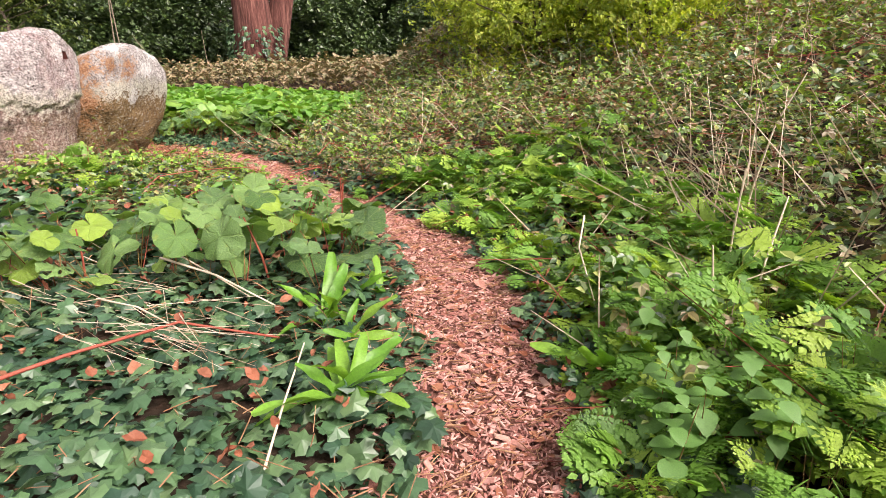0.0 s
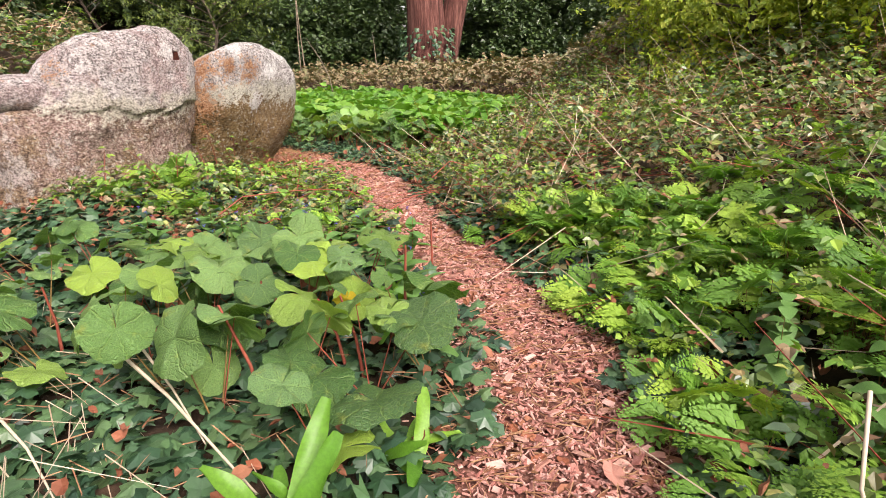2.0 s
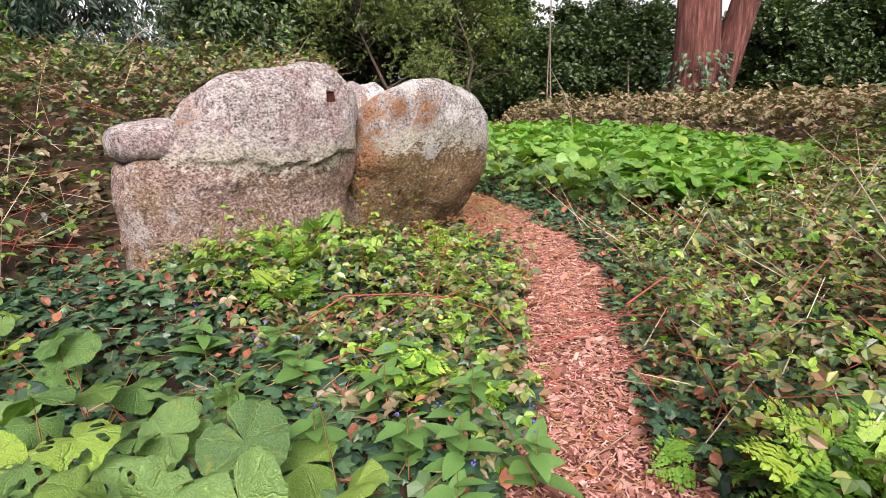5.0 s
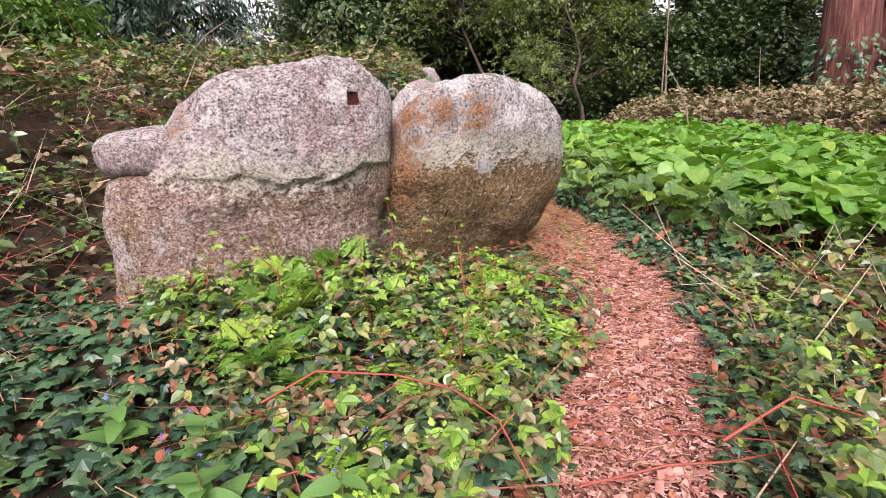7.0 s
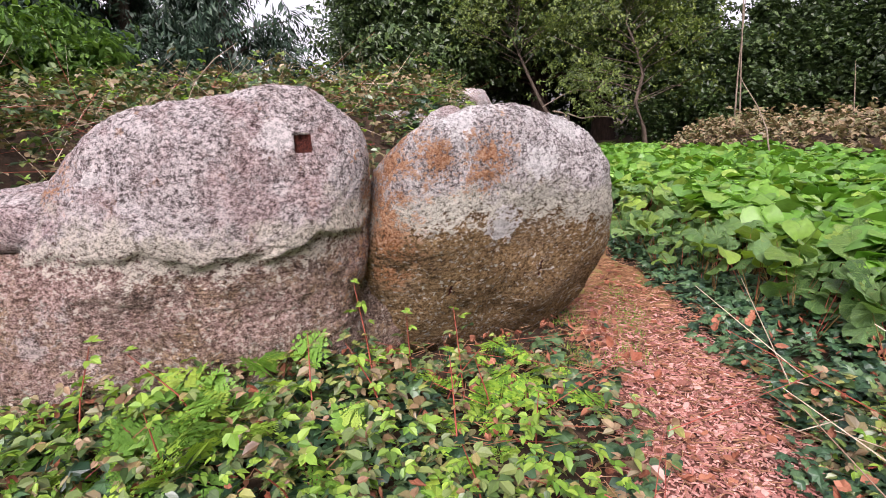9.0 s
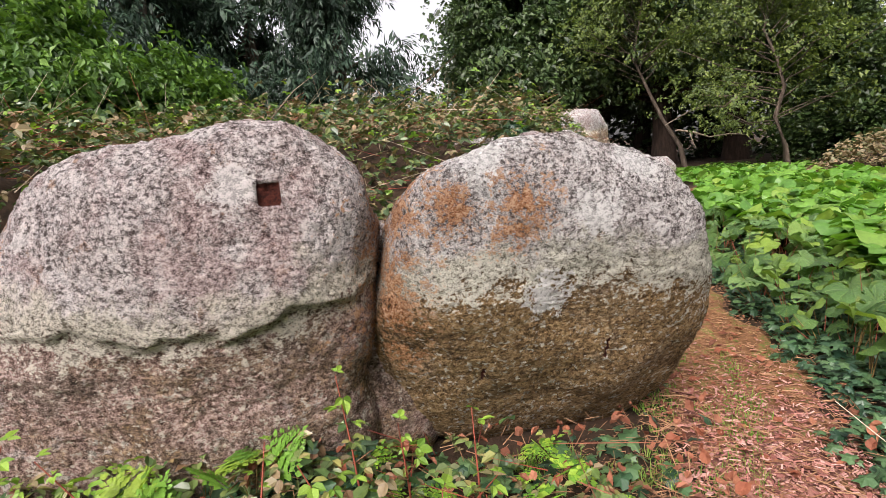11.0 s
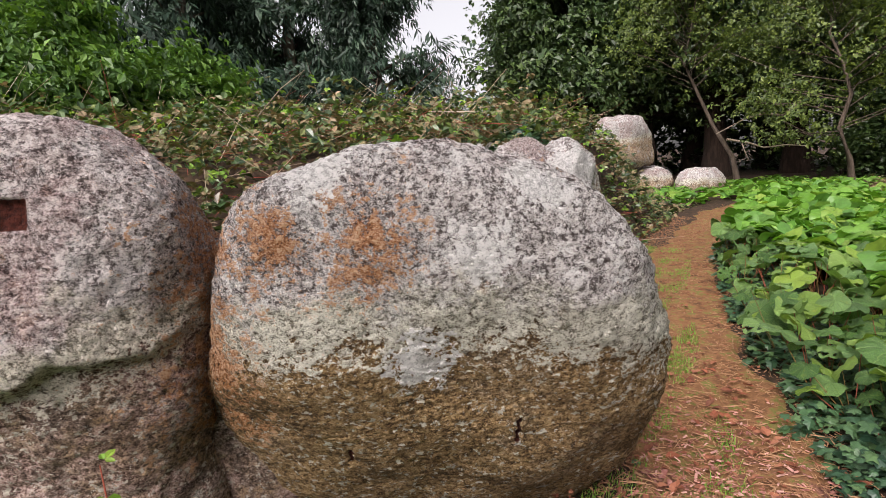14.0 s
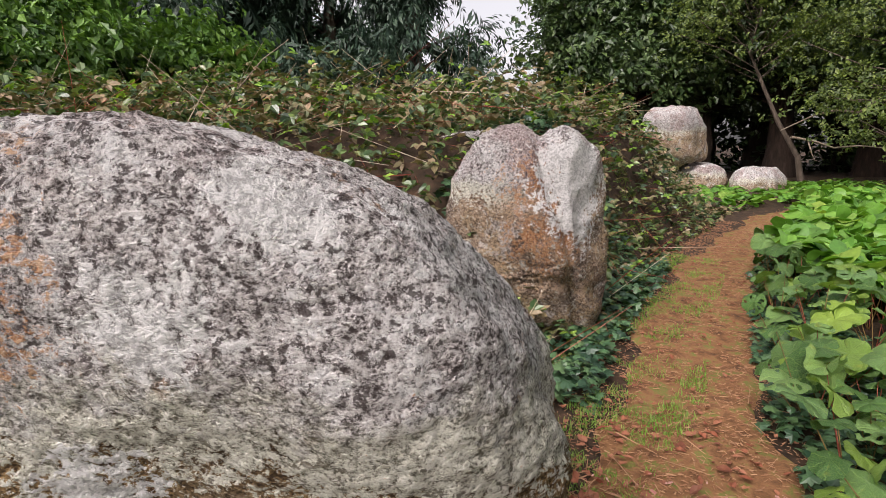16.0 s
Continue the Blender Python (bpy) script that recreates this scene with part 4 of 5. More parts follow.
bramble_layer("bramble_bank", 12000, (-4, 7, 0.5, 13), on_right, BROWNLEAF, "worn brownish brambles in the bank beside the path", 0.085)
bramble_layer("bramble_shoots", 13000, (-4, 7, 0.5, 13), on_right, BRIGHT, "light young leaves among the brambles", 0.075, 0.12)
bramble_layer("bramble_shoots", 2600, (-13, -4.4, -1, 13), on_left, BRIGHT, "light young shoots on the high brambles", 0.1, 0.12)
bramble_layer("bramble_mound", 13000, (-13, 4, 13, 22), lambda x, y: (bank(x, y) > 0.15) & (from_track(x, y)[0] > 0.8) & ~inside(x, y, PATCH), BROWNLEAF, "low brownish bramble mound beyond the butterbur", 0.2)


def stalks(name, n, box, accept, material, label, length, thick, tilt, sink=0.1, seg=3):
    x, y = sample(n, *box)
    ok = accept(x, y)
    x, y = x[ok], y[ok]
    m = len(x)
    z = np.maximum(bank(x, y) - sink - 0.25 * rng.uniform(0, 1, m), soil(x, y) + 0.05)
    sz = np.stack([thick * rng.uniform(0.6, 1.4, m), length * rng.uniform(0.4, 1.5, m), thick * rng.uniform(0.6, 1.4, m)], -1)
    strew(name, stalk(seg), np.stack([x, y, z], -1), turns(rng.uniform(0, 6.28, m), rng.normal(*tilt, m), np.zeros(m)), sz, material, label, "stems")


stalks("dry_stems", 2300, (-3.0, 7, 0.8, 11), on_right, STRAW, "pale dry stems standing and leaning among brambles", 0.6, 0.009, (0.35, 0.45))
stalks("dead_canes", 3000, (-3.0, 7, 0.8, 12), on_right, CANE, "reddish dead bramble canes in the bank", 0.7, 0.007, (0.2, 0.35))
stalks("dry_stems", 800, (-13, -4.4, 0, 12), on_left, STRAW, "pale dry stems leaning among the high brambles", 0.7, 0.008, (0.35, 0.35))
stalks("dead_canes", 1200, (-13, -4.4, 0, 12), on_left, CANE, "reddish dead bramble canes behind the boulders", 0.8, 0.008, (0.1, 0.3))


# ---- ivy carpets ----
IVYLEAF = ivy_leaf()
STONES = [(-4.75, 7.5, 0.85), (-4.8, 5.9, 0.85), (-4.9, 5.0, 0.45), (-7.3, 9.05, 0.6)]


def clear_of_stones(x, y):
    ok = np.ones(x.shape, bool)
    for sx, sy, r in STONES:
        ok &= np.hypot((x - sx) * 1.5, y - sy) > r * 0.85
    return ok


def carpet(name, n, box, accept, tmpl, material, label, category, size, low, high, tilt=0.35):
    x, y = sample(n, *box)
    ok = accept(x, y) & clear_of_stones(x, y)
    x, y = x[ok], y[ok]
    m = len(x)
    z = soil(x, y) + low + (high - low) * rng.uniform(0, 1, m) ** 1.3 * (0.6 + 0.5 * wobble(x, y, 0.35, 5.0))
    strew(name, tmpl, np.stack([x, y, z], -1), turns(rng.uniform(0, 6.28, m), rng.normal(-0.1, tilt, m), rng.normal(0, tilt, m)), size * rng.uniform(0.55, 1.35, m), material, label, category)


def left_low(x, y):
    s, run = from_track(x, y)
    return (s < -0.29 - 0.06 * np.sin(run * 3) - 0.05 * np.sin(run * 7.3)) & (bank(x, y) < 0.5) & (y < 9.2 + 0.35 * wobble(x, y, 0.5))


def ivy_left(x, y):
    s, run = from_track(x, y)
    thin = np.where(y > 5.2, 0.85, 1.0) * np.where(y > 6.6, 0.35, 1.0) * np.where((y > 7.9) & (s > -1.1), 0.15, 1.0)
    return left_low(x, y) & (rng.uniform(0, 1, x.shape) < thin)


def ivy_right(x, y):
    s, run = from_track(x, y)
    w = np.where(y > 5.8, 1.25, 0.75) + 0.2 * np.sin(run * 2.1)
    return (s > np.where(y > 8.8, 0.42, 0.27) + 0.05 * np.sin(run * 5.1) + 0.04 * np.sin(run * 11.7)) & (s < w) & (y > 0)


carpet("ivy_carpet", 20000, (-5.2, 0.2, 0.6, 8.6), ivy_left, IVYLEAF, IVY, "dark green ivy carpet covering the ground", "ivy", 0.092, 0.03, 0.2)
carpet("ivy_carpet", 17000, (along(6.5, 24, 0.2, 1.45),), ivy_right, IVYLEAF, IVY, "dark ivy edging along the path", "ivy", 0.07, 0.03, 0.2)
carpet("ivy_carpet", 13000, (-6, 5, -5, 1.0), lambda x, y: np.abs(from_track(x, y)[0]) > 0.45, IVYLEAF, IVY, "dark ivy on the ground behind the start of the path", "ivy", 0.1, 0.03, 0.2)
carpet("ivy_carpet", 9000, (-9.5, -5, 8.2, 11.4), lambda x, y: (from_track(x, y)[0] < -0.5 - 0.5 * (x > -5.9)) & (from_track(x, y)[0] > -2.0), IVYLEAF, IVY, "ivy and low greens at the foot of the split boulder", "ivy", 0.08, 0.03, 0.25)
carpet("low_bramble", 2600, (-5.2, -1.0, 4.9, 7.6), lambda x, y: left_low(x, y) & ((y < 6.6) | (rng.uniform(0, 1, x.shape) < 0.3)), SPRAY, BRAMBLE, "low brambles among ivy before the boulders", "bramble", 0.1, 0.1, 0.34)
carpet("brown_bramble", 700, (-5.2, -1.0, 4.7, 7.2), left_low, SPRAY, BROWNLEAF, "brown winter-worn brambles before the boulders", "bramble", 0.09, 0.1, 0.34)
carpet("young_greens", 2300, (-5.2, -1.0, 4.9, 8.4), lambda x, y: left_low(x, y) & (wobble(x, y, 0.6, 7.0) > 0.0) & (y < 7.0), SPRAY, BRIGHT, "bright young bramble shoots before the boulders", "bramble", 0.09, 0.12, 0.4)
FRONDS = [frond(i) for i in range(3)]


x, y = along(6.6, 12.6, 0.4, 1.7)(400)
ok = (wobble(x, y, 0.6, 9.0) > -0.25) & (y < 5.5)
x, y = x[ok], y[ok]
FROND_MESH = [mesh_from("leaf", *frond(10 + i), PARSLEY_OB, False) for i in range(4)]
THIN = mesh_from("stem", *stalk(2), STEM)


def cow_parsley(place, rise, count, seed):
    """A plant of feathery leaves on thin stems."""
    r = np.random.default_rng(seed)
    base = new("cow_parsley")
    base.location = place
    tagged(base, "feathery light green cow parsley beside the path", "plant", "cow parsley plants")
    for k in range(count):
        yaw, h = 6.28 * k / count + r.normal(0, 0.4), rise * r.uniform(0.45, 1.15)
        tip = Vector((-math.sin(yaw), math.cos(yaw), 0)) * r.uniform(0.02, 0.1) + Vector((0, 0, h))
        st = new("stem", THIN)
        st.parent = base
        st.matrix_basis = Matrix.LocRotScale(Vector((0, 0, -0.02)), tip.to_track_quat("Y", "Z"), Vector((0.005, tip.length + 0.02, 0.005)))
        lf = new("leaf", FROND_MESH[int(r.integers(0, 4))])
        lf.parent = base
        sc = r.uniform(0.11, 0.22)
        lf.matrix_basis = Matrix.LocRotScale(tip, Euler((r.normal(0.3, 0.35), r.normal(0, 0.35), yaw)), Vector((sc, sc, sc)))
    return base


for i, (px, py) in enumerate(zip(x, y)):
    off = float(from_track(np.array([px]), np.array([py]))[0][0])
    low = float(soil(np.array([px]), np.array([py]))[0])
    cow_parsley((px, py, low), 0.1 + 0.3 * float(smooth(0.35, 1.2, np.array(off))) * random.uniform(0.6, 1.1), 6 + i % 3, 2000 + i)
for i in range(18):
    px, py = -3.75 + 0.3 * rng.normal(), 5.5 + 0.36 * rng.normal()
    if clear_of_stones(np.array([px]), np.array([py]))[0] and px > -4.35:
        cow_parsley((px, py, float(soil(np.array([px]), np.array([py]))[0]) + 0.04), 0.14, 6, 2600 + i)
x, y = sample(420, -4.8, -1.2, 4.9, 7.4)
ok = left_low(x, y) & clear_of_stones(x, y) & (wobble(x, y, 0.5, 11.0) > 0.15)
x, y = x[ok], y[ok]
m = len(x)
strew("cow_parsley", FRONDS[0], np.stack([x, y, 0.12 + 0.12 * rng.uniform(0, 1, m)], -1), turns(rng.uniform(0, 6.28, m), rng.normal(0.1, 0.3, m), rng.normal(0, 0.25, m)), rng.uniform(0.12, 0.24, m), PARSLEY, "feathery seedlings in front of the boulders", "cow parsley")

# ---- litter on the path ----
CHIPBOX = (np.array([(-0.5, 0, 0), (0.5, 0.05, 0), (0.42, 1, 0), (-0.46, 0.9, 0), (-0.4, 0.05, 1), (0.4, 0.1, 0.9), (0.33, 0.93, 0.8), (-0.35, 0.85, 1)], float),
           np.array([(4, 5, 6), (4, 6, 7), (0, 1, 5), (0, 5, 4), (1, 2, 6), (1, 6, 5), (2, 3, 7), (2, 7, 6), (3, 0, 4), (3, 4, 7)]))
CURL = (np.array([(0, 0, 0), (-0.3, 0.2, 0.12), (-0.38, 0.5, 0.2), (-0.2, 0.8, 0.1), (0, 1, 0.22), (0.22, 0.78, 0.12), (0.36, 0.5, 0.24), (0.28, 0.2, 0.1), (0, 0.5, 0.0)], float),
        np.array([(8, i, (i + 1) % 8) for i in range(8)]))


def litter(name, n, box, accept, tmpl, size, material, label, category, lift=0.035, tilt=0.15):
    x, y = sample(n, *box)
    ok = accept(x, y)
    x, y = x[ok], y[ok]
    m = len(x)
    z = soil(x, y) + lift + 0.012 * rng.uniform(0, 1, m)
    s = np.asarray(size)[None] * rng.uniform(0.5, 1.6, (m, 3))
    strew(name, tmpl, np.stack([x, y, z], -1), turns(rng.uniform(0, 6.28, m), rng.normal(0, tilt, m), rng.normal(0, tilt, m)), s, material, label, category)


every = lambda x, y: np.ones(x.shape, bool)
def mulched(x, y):
    s, run = from_track(x, y)
    return (np.abs(s) < 0.38 + 0.08 * rng.normal(0, 1, x.shape)) & (rng.uniform(0, 1, x.shape) > smooth(14.2, 17.6, run))


litter("wood_chips", 44000, (along(6.5, 17.6, -0.6, 0.6),), mulched, CHIPBOX, (0.0065, 0.026, 0.004), CHIP, "reddish wood chips on the footpath", "wood chips", 0.035, 0.25)
litter("bark_flakes", 3200, (along(6.5, 17.6, -0.6, 0.6),), mulched, CHIPBOX, (0.022, 0.04, 0.004), CHIP, "broad reddish bark flakes on the footpath", "bark", 0.036, 0.25)
litter("needles", 5000, (along(6.5, 17.3, -0.55, 0.55),), every, CHIPBOX, (0.003, 0.07, 0.003), CHIP_TAN, "dry needles and straws on the footpath", "litter", 0.045, 0.1)
litter("fallen_leaves", 800, (along(6.5, 18, -0.5, 0.5),), every, CURL, (0.05, 0.05, 0.05), DEADLEAF, "brown fallen leaves on the mulch", "leaves", 0.04)
litter("leaf_litter", 32000, (along(14.6, 27, -1.1, 0.6),), lambda x, y: clear_of_stones(x, y) & (wobble(x, y, 0.35, 6.0) > -0.5 * rng.uniform(0, 1, x.shape)), CHIPBOX, (0.0028, 0.024, 0.0025), CHIP_TAN, "tan needles and bark litter on the trodden path", "litter", 0.028)
litter("wood_chips", 1500, (along(15.8, 30, -0.5, 0.5),), every, CHIPBOX, (0.005, 0.025, 0.003), CHIP_TAN, "reddish bark bits on the trodden path", "wood chips", 0.03)
litter("fallen_leaves", 900, (along(16.5, 26, -1.3, 0.6),), clear_of_stones, CURL, (0.03, 0.035, 0.035), DEADLEAF, "brown fallen leaves on the trodden path", "leaves")
litter("fallen_leaves", 2400, (-5.2, 0.2, 1, 8.9), lambda x, y: left_low(x, y) & ((y > 4.6) | (rng.uniform(0, 1, x.shape) < 0.45)), CURL, (0.048, 0.052, 0.07), DEADLEAF, "rusty dead leaves caught among the ivy", "leaves", 0.13, 0.7)
litter("twig_litter", 3200, (-5.2, 0.2, 1, 8.9), left_low, CHIPBOX, (0.0028, 0.1, 0.003), CHIP_TAN, "straws and twigs caught among the ivy", "litter", 0.1, 0.35)
litter("fallen_leaves", 1000, (along(7, 16, 0.3, 1.6),), every, CURL, (0.045, 0.05, 0.05), DEADLEAF, "rusty dead leaves under the brambles", "leaves", 0.13, 0.6)
BLADE = (np.array([(-0.5, 0, 0), (0.5, 0, 0), (0.35, 0.5, 0.08), (-0.35, 0.5, 0.08), (0, 1, -0.1)], float), np.array([(0, 1, 2), (0, 2, 3), (3, 2, 4)]))


def grass(name, n, box, accept, length, label):
    x, y = sample(n, *box)
    ok = accept(x, y) & clear_of_stones(x, y)
    x, y = x[ok], y[ok]
    m = len(x)
    s = np.stack([rng.uniform(0.003, 0.006, m), length * rng.uniform(0.4, 1.4, m), np.ones(m) * length], -1)
    strew(name, BLADE, np.stack([x, y, soil(x, y) + 0.02], -1), turns(rng.uniform(0, 6.28, m), rng.normal(0.9, 0.35, m), np.zeros(m)), s, GRASS, label, "grass")


grass("grass_tufts", 60000, (along(15.4, 23, -1.5, 0.15),), lambda x, y: (from_track(x, y)[0] < 0.1) & (wobble(x, y, 0.28, 2.0) + 0.25 * wobble(x, y, 0.1, 5.0) > 0.22 * smooth(-0.5, 0.1, from_track(x, y)[0])), 0.045, "short bright grass tufts beside the boulder")


# ---- butterbur ----
LEAVES = [mesh_from("leaf", *round_leaf(i, 6, 38, (0, 0, 3, 0, 6, 1, 0, 9)[i]), BUTTER_OB) for i in range(8)]
STALKS = [mesh_from("stem", *stalk(3), m) for m in (STEM, CANE)]


def butterbur(place, count, height, size, seed, label):
    """A clump of big round leaves, each on its own stalk."""
    r = np.random.default_rng(seed)
    base = new("butterbur")
    base.location = place
    tagged(base, label, "plant", "butterbur plants")
    for k in range(count):
        a, reach = r.uniform(0, 6.28), r.uniform(0.05, 0.28)
        h = height * r.uniform(0.5, 1.3)
        tip = Vector((reach * math.cos(a), reach * math.sin(a), h))
        sm = new("stem", STALKS[int(r.uniform() < 0.4)])
        sm.parent = base
        sm.matrix_basis = Matrix.LocRotScale(Vector((0, 0, -0.03)), (tip + Vector((0, 0, 0.03))).to_track_quat("Y", "Z"), Vector((0.01, (tip + Vector((0, 0, 0.03))).length, 0.01)))
        lf = new("leaf", LEAVES[int(r.integers(0, 8))])
        lf.parent = base
        sc = size * r.uniform(0.5, 1.45)
        lf.matrix_basis = Matrix.LocRotScale(tip, Euler((r.normal(-0.25, 0.42), r.normal(0, 0.42), a - math.pi / 2 + r.normal(0, 0.6))), Vector((sc, sc, sc)))
    return base


made, tries = [], 0
r = np.random.default_rng(31)
while len(made) < 40 and tries < 6000:
    tries += 1
    x, y = r.uniform(-4.6, -0.3), r.uniform(2.7, 5.15)
    s = float(from_track(np.array([x]), np.array([y]))[0][0])
    edge = y < min(4.9, 4.75 + 0.28 * (x + 0.6)) and y > 2.75 + 0.25 * (x < -1.5) and s < -0.5 and x > -4.5
    if not edge or any(math.hypot(x - a, y - b) < 0.24 for a, b in made):
        continue
    made.append((x, y))
    butterbur((x, y, 0.05), int(r.integers(3, 6)), 0.33, 0.2, 500 + len(made), "butterbur clump with large round green leaves above ivy")
made, tries = [], 0
while len(made) < 110 and tries < 8000:
    tries += 1
    x, y = r.uniform(-9.5, -2.2), r.uniform(8.6, 13)
    s = float(from_track(np.array([x]), np.array([y]))[0][0])
    if not 0.56 < s < 2.2 or not inside(np.array([x]), np.array([y]), PATCH)[0] or any(math.hypot(x - a, y - b) < 0.26 for a, b in made):
        continue
    made.append((x, y))
    butterbur((x, y, 0.03), int(r.integers(5, 8)), 0.38, 0.19, 900 + len(made), "dense butterbur clump with glossy round leaves by the path")
for j in range(3):
    x, y = sample(9000, -14, -1.4, 8.6, 19)
    s, run = from_track(x, y)
    ok = inside(x, y, PATCH) & (s > 0.6) & ((s > 1.4) | (y > 12))
    x, y = x[ok][:1700], y[ok][:1700]
    m = len(x)
    z = soil(x, y) + 0.3 + 0.25 * rng.uniform(0, 1, m) + 0.1 * wobble(x, y, 0.8)
    strew("butterbur_patch", round_leaf(40 + j, 2, 14), np.stack([x, y, z], -1), turns(rng.uniform(0, 6.28, m), rng.normal(-0.15, 0.38, m), rng.normal(0, 0.35, m)), rng.uniform(0.13, 0.32, m), BUTTER, "dense patch of round-leaved butterbur", "plants", soft=True)
n = 1600
x, y = sample(n, -20, -9, 15.5, 24)
ok = (np.abs(from_track(x, y)[0]) > 0.8)
x, y = x[ok], y[ok]
m = len(x)
strew("ground_greens", round_leaf(50, 2, 12), np.stack([x, y, 0.15 + 0.2 * rng.uniform(0, 1, m)], -1), turns(rng.uniform(0, 6.28, m), rng.normal(-0.1, 0.28, m), rng.normal(0, 0.28, m)), rng.uniform(0.15, 0.35, m), BUTTER, "low green leaves round the far stones", "plants")

# ---- dock plants ----
DOCKS = [mesh_from("leaf", *dock_leaf(i), DOCK) for i in range(5)]


def dock(place, count, size, seed):
    r = np.random.default_rng(seed)
    base = new("dock")
    base.location = place
    tagged(base, "dock plant with upright bright green strap leaves", "plant", "dock plants")
    for k in range(count):
        lf = new("leaf", DOCKS[k % 5])
        lf.parent = base
        sc = size * r.uniform(0.7, 1.2)
        lf.matrix_basis = Matrix.LocRotScale(Vector((r.normal(0, 0.03), r.normal(0, 0.03), 0)), Euler((r.uniform(0.35, 1.3), r.normal(0, 0.35), 6.28 * k / count + r.normal(0, 0.3))), Vector((sc * 0.95, sc, sc)))


for i, (x, y, c, s) in enumerate([(-0.42, 1.82, 13, 0.29), (-0.62, 2.5, 9, 0.27), (-0.48, 2.3, 7, 0.22), (0.68, 1.95, 6, 0.26), (-0.74, 3.85, 9, 0.2), (-0.95, 4.1, 8, 0.18), (-0.45, 2.9, 7, 0.2)]):
    dock((x, y, 0.1), c, s * 1.1, 700 + i)

# ---- nettles on the near right ----
NET = [mesh_from("leaf", *ovate(0.36, 0.25, 0.3), NETTLE)]


def nettle(place, h, seed):
    r = np.random.default_rng(seed)
    base = new("nettle")
    base.location = place
    tagged(base, "young nettle with broad toothed dull green leaves", "plant", "nettles beside the path")
    sm = new("stem", STALKS[0])
    sm.parent = base
    sm.matrix_basis = Matrix.LocRotScale(Vector((0, 0, -0.02)), Vector((r.normal(0, 0.1), r.normal(0, 0.1), 1)).to_track_quat("Y", "Z"), Vector((0.007, h, 0.007)))
    for k in range(5):
        for s in (0, math.pi):
            lf = new("leaf", NET[0])
            lf.parent = base
            sc = r.uniform(0.08, 0.13) * (1.1 - 0.12 * k)
            lf.matrix_basis = Matrix.LocRotScale(Vector((0, 0, h * (0.35 + 0.16 * k))), Euler((r.uniform(-0.4, 0.3), 0, s + k * 1.57 + r.normal(0, 0.2))), Vector((sc * 1.1, sc, sc)))


for i, (x, y) in enumerate([(0.72, 1.55), (0.85, 1.7), (0.8, 1.38), (1.0, 1.5), (0.95, 1.25), (1.1, 1.75), (0.68, 1.3), (0.9, 2.3), (1.3, 2.2), (1.2, 2.9), (0.75, 3.6), (1.5, 3.3), (0.2, 4.9), (0.5, 5.4), (-0.3, 5.7)] + [(0.75 + 0.9 * random.random(), 1.3 + 3.6 * random.random()) for _ in range(26)]):
    nettle((x, y, float(soil(np.array([x]), np.array([y]))[0]) + 0.04), 0.36, 800 + i)

# ---- dry stems and canes lying on the ivy ----
def lying(name, points, r0, material, label):
    v, f = tube(points, np.linspace(r0, r0 * 0.5, len(points)), 7)
    return tagged(new(name, mesh_from(name, v, f, material)), label, "stem")


lying("bramble_cane", [(-2.3, 1.5, 0.12), (-1.81, 1.84, 0.2), (-1.62, 1.99, 0.22), (-1.25, 2.24, 0.24), (-0.78, 2.2, 0.17)], 0.011, CANE, "thick red bramble cane lying across the ivy")
lying("dry_stem", [(-0.62, 1.28, 0.06), (-0.6, 1.6, 0.2), (-0.58, 1.9, 0.3)], 0.006, STRAW, "pale dry stem leaning from the ivy")
n = 110
u = rng.uniform(0, 1, n)
x, y = -3.0 + 1.9 * u + rng.normal(0, 0.16, n), 3.3 - 1.05 * u + rng.normal(0, 0.2, n)
strew("dry_stems", stalk(3), np.stack([x, y, rng.uniform(0.08, 0.24, n)], -1), turns(rng.normal(-2.08, 0.28, n), rng.normal(0, 0.1, n), np.zeros(n)), np.stack([rng.uniform(0.003, 0.007, n), rng.uniform(0.15, 0.7, n), rng.uniform(0.003, 0.007, n)], -1), STRAW, "bundle of pale dry stems fallen on the ivy", "stems")
n = 160
x, y = rng.uniform(-4.6, -1.0, n), rng.uniform(4.9, 7.4, n)
ok = left_low(x, y) & clear_of_stones(x, y)
x, y = x[ok], y[ok]
n = len(x)
strew("dead_canes", stalk(3), np.stack([x, y, rng.uniform(0.1, 0.28, n)], -1), turns(rng.uniform(0, 6.28, n), rng.normal(0.05, 0.2, n), np.zeros(n)), np.stack([np.full(n, 0.006), rng.uniform(0.2, 0.8, n), np.full(n, 0.006)], -1), CANE, "thin red canes trailing over the ivy", "stems")


# ---- bare boughs under the far trees ----
def bough(points, r0, label):
    v, f = tube(points, np.linspace(r0, r0 * 0.3, len(points)), 7)
    return tagged(new("fallen_bough", mesh_from("fallen_bough", v, f, DEADWOOD)), label, "branch", "bare boughs")


bough([(-18.11, 20.13, 1.71), (-18.13, 20.89, 1.58), (-18.03, 21.46, 1.38), (-17.84, 22.1, 1.43), (-17.68, 22.83, 1.35)], 0.04, "long pale bare bough lying under the dark trees")
bough([(-18.15, 20.72, 1.59), (-18.0, 20.73, 1.26), (-17.93, 20.81, 1.02)], 0.025, "short pale side branch propped on the ground")
bough([(-18.52, 23.35, 2.8), (-18.9, 23.0, 2.42), (-19.29, 22.57, 2.53), (-19.68, 22.13, 2.39), (-20.26, 21.45, 1.94)], 0.06, "dark curved low limb of the spreading tree")
bough([(-8.3, 17.4, 0.3), (-8.38, 17.34, 0.99), (-8.56, 17.23, 1.51), (-8.76, 17.1, 1.91), (-8.84, 17.04, 2.11)], 0.02, "pale bent dead sapling leaning beyond the butterbur")
